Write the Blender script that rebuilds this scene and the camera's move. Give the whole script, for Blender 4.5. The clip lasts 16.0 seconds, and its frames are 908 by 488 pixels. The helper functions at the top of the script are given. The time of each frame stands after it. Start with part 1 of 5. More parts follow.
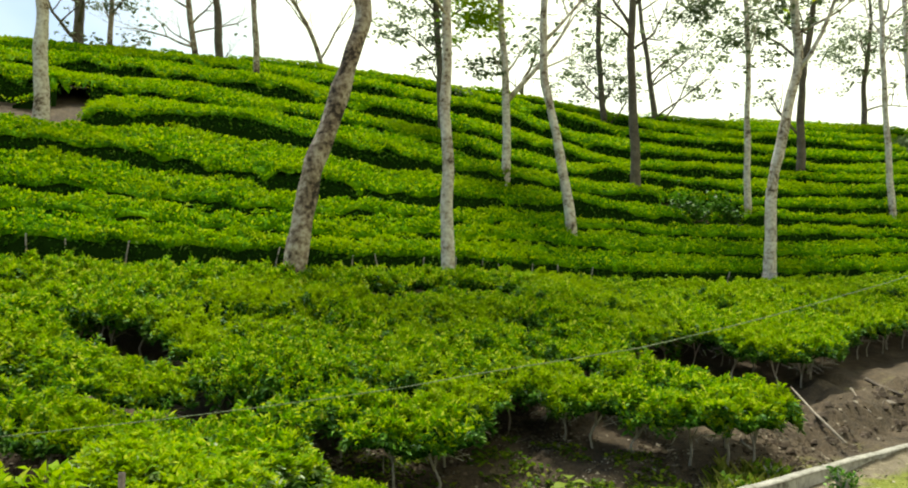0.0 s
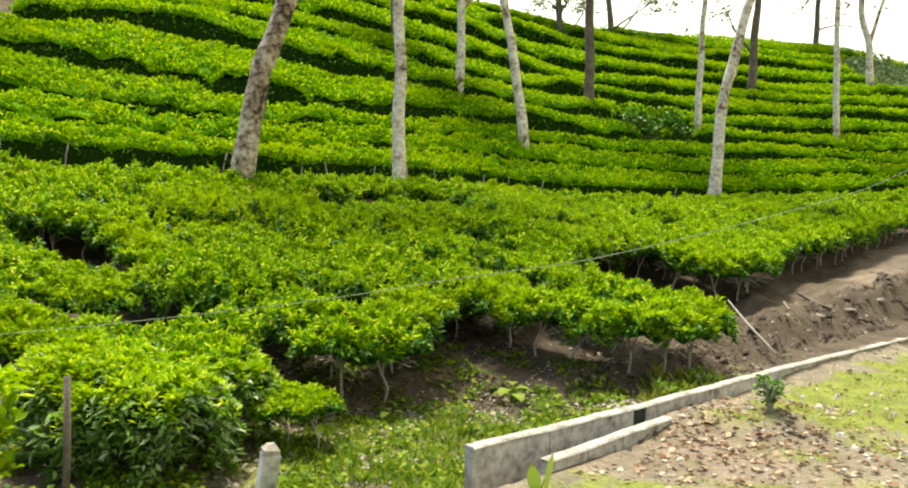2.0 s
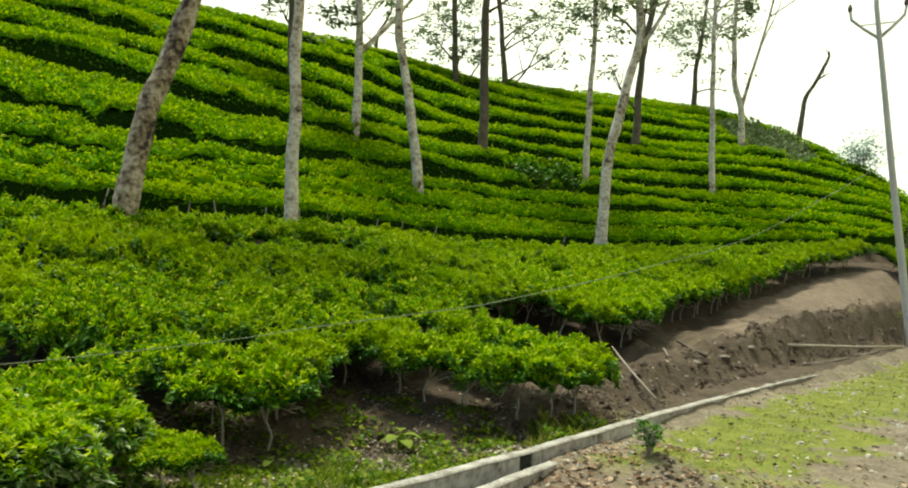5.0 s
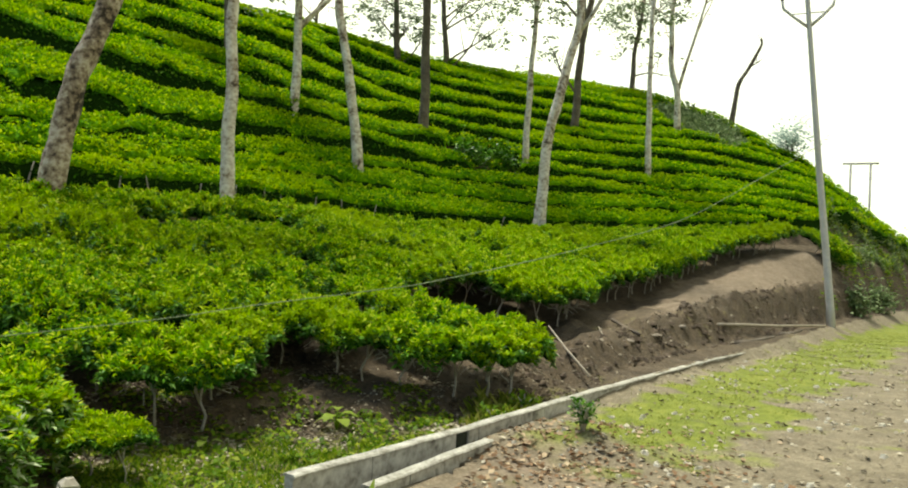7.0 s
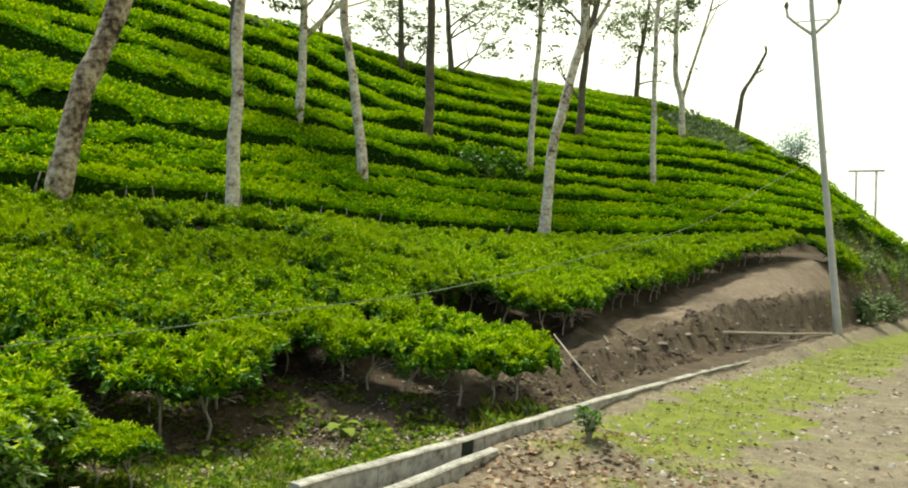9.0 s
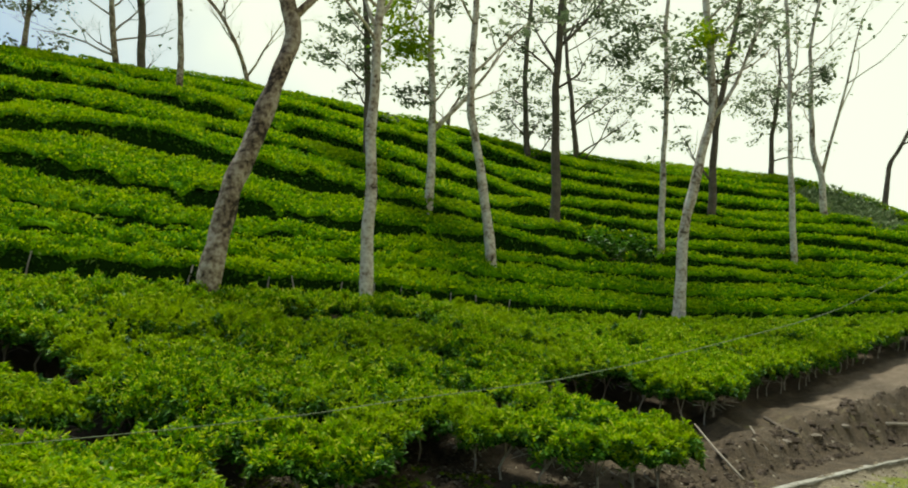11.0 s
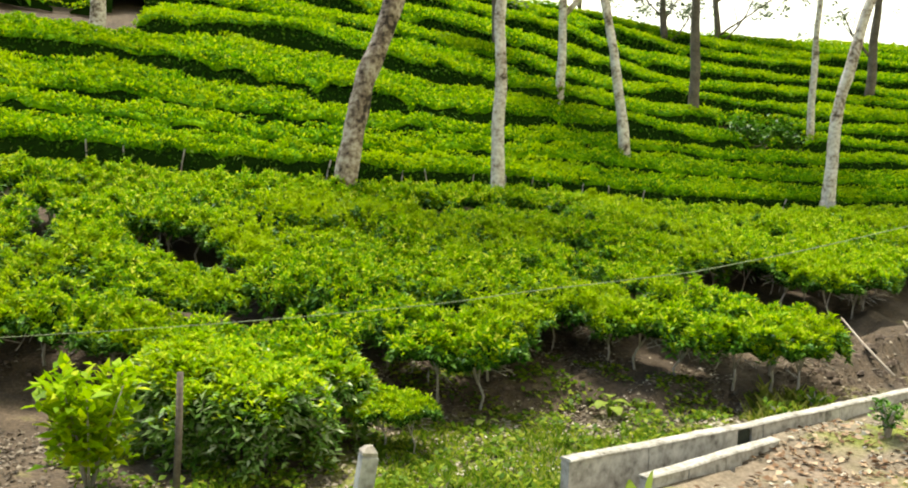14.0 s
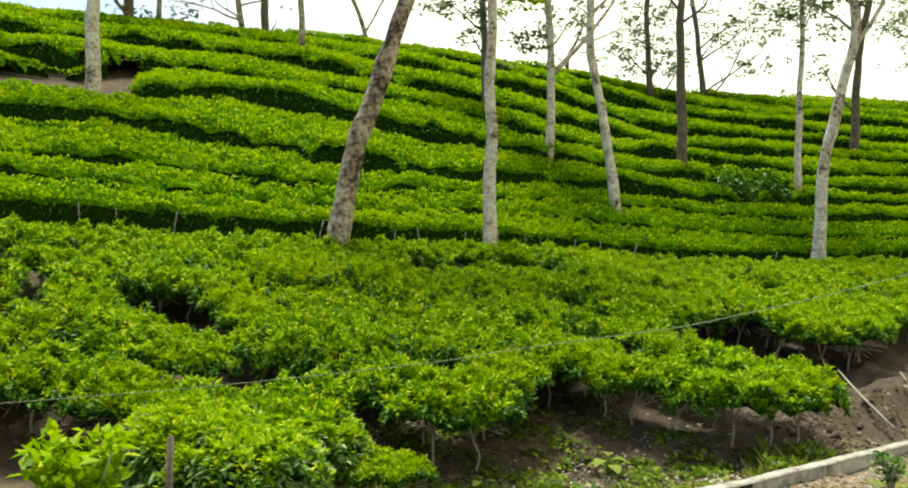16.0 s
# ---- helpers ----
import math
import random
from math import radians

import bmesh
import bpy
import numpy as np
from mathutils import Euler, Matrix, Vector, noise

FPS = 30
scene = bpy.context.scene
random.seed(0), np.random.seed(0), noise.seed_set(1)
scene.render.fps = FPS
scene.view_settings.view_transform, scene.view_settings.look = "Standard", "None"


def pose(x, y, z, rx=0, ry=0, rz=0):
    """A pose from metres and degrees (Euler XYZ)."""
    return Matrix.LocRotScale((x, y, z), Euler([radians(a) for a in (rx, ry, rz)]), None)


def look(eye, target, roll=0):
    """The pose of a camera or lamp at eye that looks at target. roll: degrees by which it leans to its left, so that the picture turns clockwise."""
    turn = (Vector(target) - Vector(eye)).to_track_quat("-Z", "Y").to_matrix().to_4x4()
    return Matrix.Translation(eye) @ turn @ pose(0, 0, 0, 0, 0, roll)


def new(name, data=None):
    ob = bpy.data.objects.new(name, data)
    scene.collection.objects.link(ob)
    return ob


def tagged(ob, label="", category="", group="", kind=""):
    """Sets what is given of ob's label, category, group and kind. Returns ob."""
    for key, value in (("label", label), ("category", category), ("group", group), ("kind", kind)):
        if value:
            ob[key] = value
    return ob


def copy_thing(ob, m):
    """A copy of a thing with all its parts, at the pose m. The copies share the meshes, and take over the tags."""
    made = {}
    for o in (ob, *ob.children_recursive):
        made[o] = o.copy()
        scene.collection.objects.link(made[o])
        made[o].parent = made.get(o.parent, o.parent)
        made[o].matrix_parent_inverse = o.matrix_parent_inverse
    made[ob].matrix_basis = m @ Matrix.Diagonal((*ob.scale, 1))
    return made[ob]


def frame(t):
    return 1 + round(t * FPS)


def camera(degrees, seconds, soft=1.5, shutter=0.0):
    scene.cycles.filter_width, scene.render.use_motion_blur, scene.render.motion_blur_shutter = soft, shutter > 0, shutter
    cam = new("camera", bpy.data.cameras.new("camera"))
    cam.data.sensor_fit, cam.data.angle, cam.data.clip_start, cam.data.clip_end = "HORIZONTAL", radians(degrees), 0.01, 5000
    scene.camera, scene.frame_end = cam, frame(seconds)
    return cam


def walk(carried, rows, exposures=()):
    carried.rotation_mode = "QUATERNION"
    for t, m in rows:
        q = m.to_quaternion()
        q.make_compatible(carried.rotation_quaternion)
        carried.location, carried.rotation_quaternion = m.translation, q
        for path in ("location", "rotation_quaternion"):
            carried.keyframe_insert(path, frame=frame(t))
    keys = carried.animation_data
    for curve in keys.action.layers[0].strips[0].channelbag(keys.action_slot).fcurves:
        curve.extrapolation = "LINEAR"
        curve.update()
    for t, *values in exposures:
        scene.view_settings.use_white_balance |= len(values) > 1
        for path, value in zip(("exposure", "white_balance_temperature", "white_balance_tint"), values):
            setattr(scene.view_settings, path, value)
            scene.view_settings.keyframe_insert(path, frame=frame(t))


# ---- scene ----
# ---- the camera: held at arm's length by someone who turns on the spot ----
cam = camera(59.7, 16.0, soft=2.0)
ROWS = [  # seconds, pitch, lean, turn
    (0.0, 5.49, -0.42, -0.04),
    (0.5, 5.29, -0.73, -1.27),
    (1.0, 3.30, -1.14, -2.66),
    (1.5, 1.23, -1.32, -3.28),
    (2.0, -0.92, -1.43, -3.60),
    (2.5, -2.20, -1.68, -4.11),
    (3.0, -1.52, -2.17, -5.43),
    (3.5, 0.57, -2.56, -7.13),
    (4.0, 3.21, -2.77, -9.23),
    (4.5, 4.13, -2.58, -10.17),
    (5.0, 2.57, -2.49, -11.28),
    (5.2, 2.14, -2.57, -12.07),
    (7.5, 1.21, -2.81, -15.92),
    (8.0, 1.13, -2.74, -16.24),
    (8.5, 1.16, -2.66, -16.52),
    (9.0, 1.88, -2.71, -15.26),
    (9.5, 3.28, -2.90, -12.44),
    (9.7, 4.07, -2.85, -11.34),
    (12.0, 8.40, -2.24, -2.35),
    (12.5, 6.94, -2.25, -0.27),
    (13.0, 4.18, -2.35, 1.14),
    (13.5, 1.88, -2.46, 2.19),
    (14.0, -0.56, -2.41, 3.36),
    (14.5, -1.44, -2.35, 3.88),
    (15.0, -0.47, -2.29, 4.11),
    (15.5, 0.90, -2.24, 4.24),
    (16.0, 3.62, -1.51, 2.89),
]


def eye(turn):
    a = math.radians(turn)
    return -0.2 * math.sin(a), 0.2 * math.cos(a) - 0.2, 1.6


STOPS = [(0, 0.12), (0.5, 0.13), (1, 0.18), (1.5, 0.44), (2, 0.7), (2.5, 0.84), (3, 0.8), (3.5, 0.55), (4, 0.25), (4.5, -0.1), (5, 0.0), (7.5, 0.12), (8.5, 0.12), (9, 0.12), (9.5, 0.0), (11.8, -0.52), (12, -0.52), (12.5, -0.26),
         (13, 0.08), (13.5, 0.42), (14, 0.7), (14.5, 0.84), (15, 0.86), (15.5, 0.74), (16, 0.33)]
walk(cam, [(t, pose(*eye(turn), 90 + pitch, lean, turn)) for t, pitch, lean, turn in ROWS],
     exposures=[(t, stops - 0.08, 6800 + 700 * min(0, stops), -1 + 10 * max(0, min(1, stops / 0.75)) + 1.5 * min(0, stops)) for t, stops in STOPS])

# ---- sky and sun: bright, thinly overcast ----
world = bpy.data.worlds.new("overcast_sky")
scene.world = world
world.use_nodes = True
wn, wl = world.node_tree.nodes, world.node_tree.links
wn.clear()
sky = wn.new("ShaderNodeTexSky")
sky.sky_type, sky.sun_disc = "NISHITA", False
sky.sun_elevation, sky.sun_rotation = radians(74), radians(-28)
scaled = wn.new("ShaderNodeVectorMath")
scaled.operation = "SCALE"
scaled.inputs["Scale"].default_value = 0.2
where = wn.new("ShaderNodeTexCoord")
cloud = wn.new("ShaderNodeTexNoise")
cloud.inputs["Scale"].default_value, cloud.inputs["Detail"].default_value = 1.6, 5
cover = wn.new("ShaderNodeMapRange")
cover.inputs["From Min"].default_value, cover.inputs["From Max"].default_value = 0.28, 0.55
mixed = wn.new("ShaderNodeMix")
mixed.data_type = "RGBA"
veil = wn.new("ShaderNodeMapRange")  # the cloud glows towards the sun, over the hill
veil.inputs["From Min"].default_value, veil.inputs["From Max"].default_value = -0.7, 0.8
veil.inputs["To Min"].default_value, veil.inputs["To Max"].default_value = 0.62, 1.52
grey = wn.new("ShaderNodeVectorMath")
grey.operation = "SCALE"
grey.inputs[0].default_value = (0.98, 0.99, 0.85)
back = wn.new("ShaderNodeBackground")
back.inputs["Strength"].default_value = 1.0
out = wn.new("ShaderNodeOutputWorld")
wl.new(sky.outputs["Color"], scaled.inputs[0])
wl.new(where.outputs["Generated"], cloud.inputs["Vector"])
axes = wn.new("ShaderNodeSeparateXYZ")
wl.new(where.outputs["Generated"], axes.inputs[0])
thin = wn.new("ShaderNodeMath")  # the cloud is thinner towards the west
thin.operation = "MULTIPLY_ADD"
thin.inputs[1].default_value = 0.45
wl.new(axes.outputs["X"], thin.inputs[0])
wl.new(axes.outputs["Y"], veil.inputs["Value"])
wl.new(veil.outputs["Result"], grey.inputs["Scale"])
wl.new(grey.outputs["Vector"], mixed.inputs["B"])
wl.new(cloud.outputs["Fac"], thin.inputs[2])
wl.new(thin.outputs["Value"], cover.inputs["Value"])
wl.new(cover.outputs["Result"], mixed.inputs["Factor"])
wl.new(scaled.outputs["Vector"], mixed.inputs["A"])
wl.new(mixed.outputs["Result"], back.inputs["Color"])
wl.new(back.outputs["Background"], out.inputs["Surface"])
sun = new("sun", bpy.data.lights.new("sun", "SUN"))
sun.data.energy, sun.data.angle, sun.data.color = 4.8, radians(14), (1, 0.96, 0.88)
# high, over the hill and to the left
sun.matrix_world = look((-1.6, 3.0, 12), (0, 0, 0))


# ---- materials ----
def material(name, rough=0.8):
    m = bpy.data.materials.new(name)
    m.use_nodes = True
    b = m.node_tree.nodes["Principled BSDF"]
    b.inputs["Roughness"].default_value = rough
    return m, m.node_tree.nodes, m.node_tree.links, b


def ramp(nodes, stops):
    r = nodes.new("ShaderNodeValToRGB")
    e = r.color_ramp.elements
    while len(e) < len(stops):
        e.new(0.5)
    for one, (at, colour) in zip(e, stops):
        one.position, one.color = at, (*colour, 1)
    return r


def noise_node(nodes, links, scale, detail=4, rough=0.55, coord="Object"):
    c = nodes.new("ShaderNodeTexCoord")
    n = nodes.new("ShaderNodeTexNoise")
    n.inputs["Scale"].default_value, n.inputs["Detail"].default_value, n.inputs["Roughness"].default_value = scale, detail, rough
    links.new(c.outputs[coord], n.inputs["Vector"])
    return n


def bump(nodes, links, bsdf, source, strength, distance):
    b = nodes.new("ShaderNodeBump")
    b.inputs["Strength"].default_value, b.inputs["Distance"].default_value = strength, distance
    links.new(source, b.inputs["Height"])
    links.new(b.outputs["Normal"], bsdf.inputs["Normal"])


def leaf_material(name, stops, rough=0.45, glow=0.35, patch=None):
    """Leaves: colour by leaf, soft patches over metres, and light that passes through the blade."""
    m, n, l, b = material(name, rough)
    geo = n.new("ShaderNodeNewGeometry")
    by_leaf = ramp(n, stops)
    l.new(geo.outputs["Random Per Island"], by_leaf.inputs["Fac"])
    colour = by_leaf.outputs["Color"]
    if patch:
        spots = n.new("ShaderNodeTexNoise")
        spots.inputs["Scale"].default_value, spots.inputs["Detail"].default_value = 0.55, 4
        l.new(geo.outputs["Position"], spots.inputs["Vector"])
        edge = n.new("ShaderNodeMapRange")
        edge.inputs["From Min"].default_value, edge.inputs["From Max"].default_value = 0.42, 0.68
        edge.inputs["To Max"].default_value = 0.68
        l.new(spots.outputs["Fac"], edge.inputs["Value"])
        mix = n.new("ShaderNodeMix")
        mix.data_type = "RGBA"
        mix.inputs["B"].default_value = (*patch, 1)
        l.new(edge.outputs["Result"], mix.inputs["Factor"])
        l.new(colour, mix.inputs["A"])
        colour = mix.outputs["Result"]
    l.new(colour, b.inputs["Base Color"])
    b.inputs["Specular IOR Level"].default_value = 0.14
    thin = n.new("ShaderNodeBsdfTranslucent")
    l.new(colour, thin.inputs["Color"])
    both = n.new("ShaderNodeMixShader")
    both.inputs["Fac"].default_value = glow
    l.new(b.outputs["BSDF"], both.inputs[1])
    l.new(thin.outputs["BSDF"], both.inputs[2])
    l.new(both.outputs["Shader"], n["Material Output"].inputs["Surface"])
    return m


def plain(name, stops, scale, rough=0.85, relief=0.4, depth=0.02, fine=None):
    """A surface with two scales of grain."""
    m, n, l, b = material(name, rough)
    a = noise_node(n, l, scale, 6, 0.65)
    r = ramp(n, stops)
    f = noise_node(n, l, fine or scale * 9, 3)
    mixv = n.new("ShaderNodeMix")
    mixv.inputs["Factor"].default_value = 0.4
    l.new(a.outputs["Fac"], mixv.inputs["A"])
    l.new(f.outputs["Fac"], mixv.inputs["B"])
    l.new(mixv.outputs["Result"], r.inputs["Fac"])
    l.new(r.outputs["Color"], b.inputs["Base Color"])
    bump(n, l, b, mixv.outputs["Result"], relief, depth)
    return m


TEA = leaf_material("young_tea_leaf", [(0.0, (0.045, 0.15, 0.001)), (0.35, (0.145, 0.34, 0.001)), (0.65, (0.29, 0.48, 0.001)), (0.9, (0.56, 0.67, 0.006)), (1.0, (0.76, 0.77, 0.09))], 0.5, 0.42, (0.35, 0.48, 0.002))
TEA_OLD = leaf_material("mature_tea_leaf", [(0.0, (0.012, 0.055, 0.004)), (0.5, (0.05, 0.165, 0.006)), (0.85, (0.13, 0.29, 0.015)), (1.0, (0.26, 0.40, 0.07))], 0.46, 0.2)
TEA_SIDE = leaf_material("side_tea_leaf", [(0.0, (0.05, 0.14, 0.012)), (0.5, (0.19, 0.36, 0.05)), (0.8, (0.36, 0.50, 0.17)), (1.0, (0.68, 0.72, 0.50))], 0.4, 0.42)
TEA.node_tree.nodes["Principled BSDF"].inputs["Specular IOR Level"].default_value = 0.09
TEA_OLD.node_tree.nodes["Principled BSDF"].inputs["Specular IOR Level"].default_value = 0.16
TEA_HILL = leaf_material("hill_tea_leaf", [(0.0, (0.035, 0.13, 0.002)), (0.35, (0.11, 0.29, 0.002)), (0.7, (0.27, 0.46, 0.002)), (0.93, (0.50, 0.62, 0.003)), (1.0, (0.62, 0.66, 0.03))], 0.6, 0.4, (0.34, 0.455, 0.002))
TEA_HILL.node_tree.nodes["Principled BSDF"].inputs["Specular IOR Level"].default_value = 0.06
HILL_TOP = plain("clipped_tea_canopy", [(0.38, (0.014, 0.055, 0.001)), (0.5, (0.07, 0.195, 0.001)), (0.67, (0.21, 0.365, 0.002))], 2.2, 0.8, 1.0, 0.05, 22)
HILL_TOP.node_tree.nodes["Principled BSDF"].inputs["Specular IOR Level"].default_value = 0.03
# near-black green: the deep shade within the tea is put into this colour
TEA_CORE = plain("tea_inner_shade", [(0.3, (0.008, 0.022, 0.003)), (0.7, (0.018, 0.045, 0.006))], 6)
STEM = plain("tea_stem_bark", [(0.3, (0.22, 0.185, 0.145)), (0.7, (0.52, 0.48, 0.41))], 14)
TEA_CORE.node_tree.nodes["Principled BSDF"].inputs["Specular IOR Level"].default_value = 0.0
BARK = plain("grey_bark", [(0.41, (0.035, 0.024, 0.016)), (0.455, (0.16, 0.115, 0.08)), (0.51, (0.29, 0.225, 0.16)), (0.58, (0.50, 0.43, 0.34))], 2.1, 0.9, 0.9, 0.03, 13)
PALE_BARK = plain("pale_bark", [(0.38, (0.07, 0.05, 0.032)), (0.43, (0.30, 0.235, 0.17)), (0.49, (0.54, 0.47, 0.385)), (0.58, (0.74, 0.69, 0.60))], 2.3, 0.9, 0.8, 0.02, 14)
DARK_BARK = plain("dark_bark", [(0.35, (0.045, 0.034, 0.024)), (0.65, (0.20, 0.16, 0.12))], 3, 0.9, 0.6, 0.02)
SHADE_LEAF = leaf_material("shade_tree_leaf", [(0.0, (0.08, 0.115, 0.055)), (0.6, (0.17, 0.22, 0.11)), (1.0, (0.30, 0.35, 0.18))], 0.5, 0.5)
FRESH_LEAF = leaf_material("fresh_tree_leaf", [(0.0, (0.16, 0.32, 0.006)), (1.0, (0.50, 0.60, 0.010))], 0.5, 0.5)
CONCRETE = plain("weathered_concrete", [(0.36, (0.10, 0.09, 0.075)), (0.44, (0.27, 0.255, 0.22)), (0.53, (0.42, 0.40, 0.36)), (0.64, (0.55, 0.53, 0.48))], 3.2, 0.9, 0.5, 0.01, 14)
COPING = plain("wall_top_mortar", [(0.34, (0.14, 0.125, 0.09)), (0.46, (0.31, 0.29, 0.24)), (0.62, (0.52, 0.49, 0.42))], 5.0, 0.9, 0.5, 0.01, 30)
# dark green-black that stands in for the darkness of the wall's open slot
GAP_DARK = plain("dark_gap_fill", [(0.3, (0.008, 0.012, 0.007)), (0.7, (0.035, 0.045, 0.025))], 9, 0.9)
WIRE = plain("dull_wire", [(0.3, (0.10, 0.14, 0.05)), (0.7, (0.26, 0.30, 0.17))], 0.8, 0.7)
POLE_STEEL = plain("weathered_pole", [(0.3, (0.42, 0.40, 0.36)), (0.7, (0.64, 0.61, 0.55))], 2, 0.6)
DRY_WOOD = plain("dry_wood", [(0.3, (0.22, 0.17, 0.12)), (0.7, (0.46, 0.40, 0.31))], 5, 0.9)
VERGE_GRASS = leaf_material("verge_grass_blade", [(0.0, (0.10, 0.135, 0.012)), (0.6, (0.24, 0.27, 0.03)), (1.0, (0.46, 0.42, 0.12))], 0.5, 0.45)
GRASS = leaf_material("grass_blade", [(0.0, (0.05, 0.12, 0.006)), (0.6, (0.17, 0.28, 0.010)), (1.0, (0.38, 0.42, 0.04))], 0.5, 0.4)
PALE_SCRUB = leaf_material("pale_shrub_leaf", [(0.0, (0.24, 0.34, 0.29)), (1.0, (0.46, 0.56, 0.48))], 0.5, 0.5)
DRY_LEAF = leaf_material("dry_leaf", [(0.0, (0.06, 0.048, 0.032)), (0.5, (0.15, 0.12, 0.085)), (1.0, (0.36, 0.31, 0.23))], 0.8, 0.1)
RUST_LEAF = leaf_material("rusty_dead_leaf", [(0.0, (0.09, 0.05, 0.025)), (0.5, (0.24, 0.14, 0.075)), (1.0, (0.52, 0.40, 0.26))], 0.8, 0.1)
CLOD = plain("dry_clod", [(0.3, (0.05, 0.035, 0.022)), (0.7, (0.18, 0.13, 0.09))], 8, 0.95)
PALE_SCRAP = plain("sun_bleached_scrap", [(0.3, (0.34, 0.30, 0.22)), (0.7, (0.66, 0.61, 0.50))], 20, 0.9)
STONE = plain("chalky_stone", [(0.3, (0.20, 0.175, 0.13)), (0.7, (0.50, 0.45, 0.36))], 14, 0.9)


def ground_material():
    """Soil, with grass and gravel where the cover attribute says so, broken up by noise."""
    m, n, l, b = material("earth_and_grass", 0.95)
    cov = n.new("ShaderNodeAttribute")
    cov.attribute_name = "cover"
    sep = n.new("ShaderNodeSeparateColor")
    l.new(cov.outputs["Color"], sep.inputs["Color"])
    big, mid, fine = noise_node(n, l, 0.9, 6, 0.65), noise_node(n, l, 5, 5, 0.65), noise_node(n, l, 38, 4, 0.6)
    soil = ramp(n, [(0.36, (0.022, 0.015, 0.008)), (0.5, (0.083, 0.058, 0.032)), (0.62, (0.155, 0.11, 0.065))])
    grit = ramp(n, [(0.34, (0.08, 0.06, 0.036)), (0.5, (0.195, 0.158, 0.10)), (0.64, (0.34, 0.285, 0.19))])
    turf = ramp(n, [(0.34, (0.055, 0.072, 0.008)), (0.5, (0.16, 0.19, 0.016)), (0.66, (0.32, 0.31, 0.06))])
    patchy = n.new("ShaderNodeMix")
    patchy.inputs["Factor"].default_value = 0.4
    l.new(mid.outputs["Fac"], patchy.inputs["A"])
    l.new(big.outputs["Fac"], patchy.inputs["B"])
    blend = n.new("ShaderNodeMix")
    blend.inputs["Factor"].default_value = 0.45
    l.new(patchy.outputs["Result"], blend.inputs["A"])
    l.new(fine.outputs["Fac"], blend.inputs["B"])
    for r in (soil, grit, turf):
        l.new(blend.outputs["Result"], r.inputs["Fac"])

    def masked(channel):
        add = n.new("ShaderNodeMath")
        add.operation = "ADD"
        l.new(sep.outputs[channel], add.inputs[0])
        l.new(big.outputs["Fac"], add.inputs[1])
        more = n.new("ShaderNodeMath")
        more.operation = "MULTIPLY_ADD"
        l.new(mid.outputs["Fac"], more.inputs[0])
        more.inputs[1].default_value = 0.6
        l.new(add.outputs["Value"], more.inputs[2])
        edge = n.new("ShaderNodeMapRange")
        edge.inputs["From Min"].default_value, edge.inputs["From Max"].default_value = 1.14, 1.50
        l.new(more.outputs["Value"], edge.inputs["Value"])
        return edge.outputs["Result"]

    one, two = n.new("ShaderNodeMix"), n.new("ShaderNodeMix")
    one.data_type = two.data_type = "RGBA"
    l.new(masked("Green"), one.inputs["Factor"])
    l.new(soil.outputs["Color"], one.inputs["A"])
    l.new(grit.outputs["Color"], one.inputs["B"])
    l.new(masked("Red"), two.inputs["Factor"])
    l.new(one.outputs["Result"], two.inputs["A"])
    l.new(turf.outputs["Color"], two.inputs["B"])
    dry = ramp(n, [(0.34, (0.11, 0.074, 0.04)), (0.5, (0.20, 0.148, 0.098)), (0.66, (0.32, 0.25, 0.175))])
    l.new(blend.outputs["Result"], dry.inputs["Fac"])
    three = n.new("ShaderNodeMix")
    three.data_type = "RGBA"
    l.new(masked("Blue"), three.inputs["Factor"])
    l.new(two.outputs["Result"], three.inputs["A"])
    l.new(dry.outputs["Color"], three.inputs["B"])
    l.new(three.outputs["Result"], b.inputs["Base Color"])
    bump(n, l, b, blend.outputs["Result"], 0.9, 0.05)
    return m


EARTH = ground_material()
# ---- the lie of the land: lines round the standpoint, as distance and height by bearing ----
EYE = 1.6
BEARING = np.array([-45, -32, -22, -12, -4, 4, 12, 20, 26, 32, 38, 42, 47, 55.0])
FOOT_D = [7.5, 8.0, 8.0, 8.0, 8.0, 8.1, 8.3, 9.0, 10.6, 14.0, 19.6, 25.0, 39.0, 90.0]
FOOT_Z = [-0.4, -0.35, -0.35, -0.35, -0.27, -0.2, -0.15, -0.1, 0.1, 0.2, 0.3, 0.5, 0.75, 1.3]
LIP_D = [9.0, 9.0, 8.8, 8.6, 8.6, 8.8, 8.9, 9.6, 12.0, 16.0, 22.0, 26.5, 39.6, 91.0]
LIP_Z = [-0.2, -0.15, -0.15, -0.05, 0.05, 0.1, 0.08, 0.05, 0.45, 0.85, 1.3, 1.5, 1.3, 1.6]
FRONT_D = [10.0, 10.0, 10.0, 10.0, 10.5, 11.3, 12.2, 13.5, 15.5, 20.0, 25.5, 28.0, 40.0, 92.0]
FRONT_Z = [0.35, 0.4, 0.45, 0.5, 0.6, 0.72, 0.8, 0.6, 0.68, 1.15, 2.25, 2.5, 1.6, 1.8]
PATH_D = [14.0, 13.8, 13.7, 13.9, 14.8, 16.0, 17.8, 20.2, 22.5, 25.0, 28.0, 29.3, 40.5, 93.0]
PATH_Z = [1.85, 1.85, 1.82, 1.8, 1.83, 1.84, 1.83, 1.93, 2.1, 2.38, 2.7, 2.7, 1.9, 1.9]
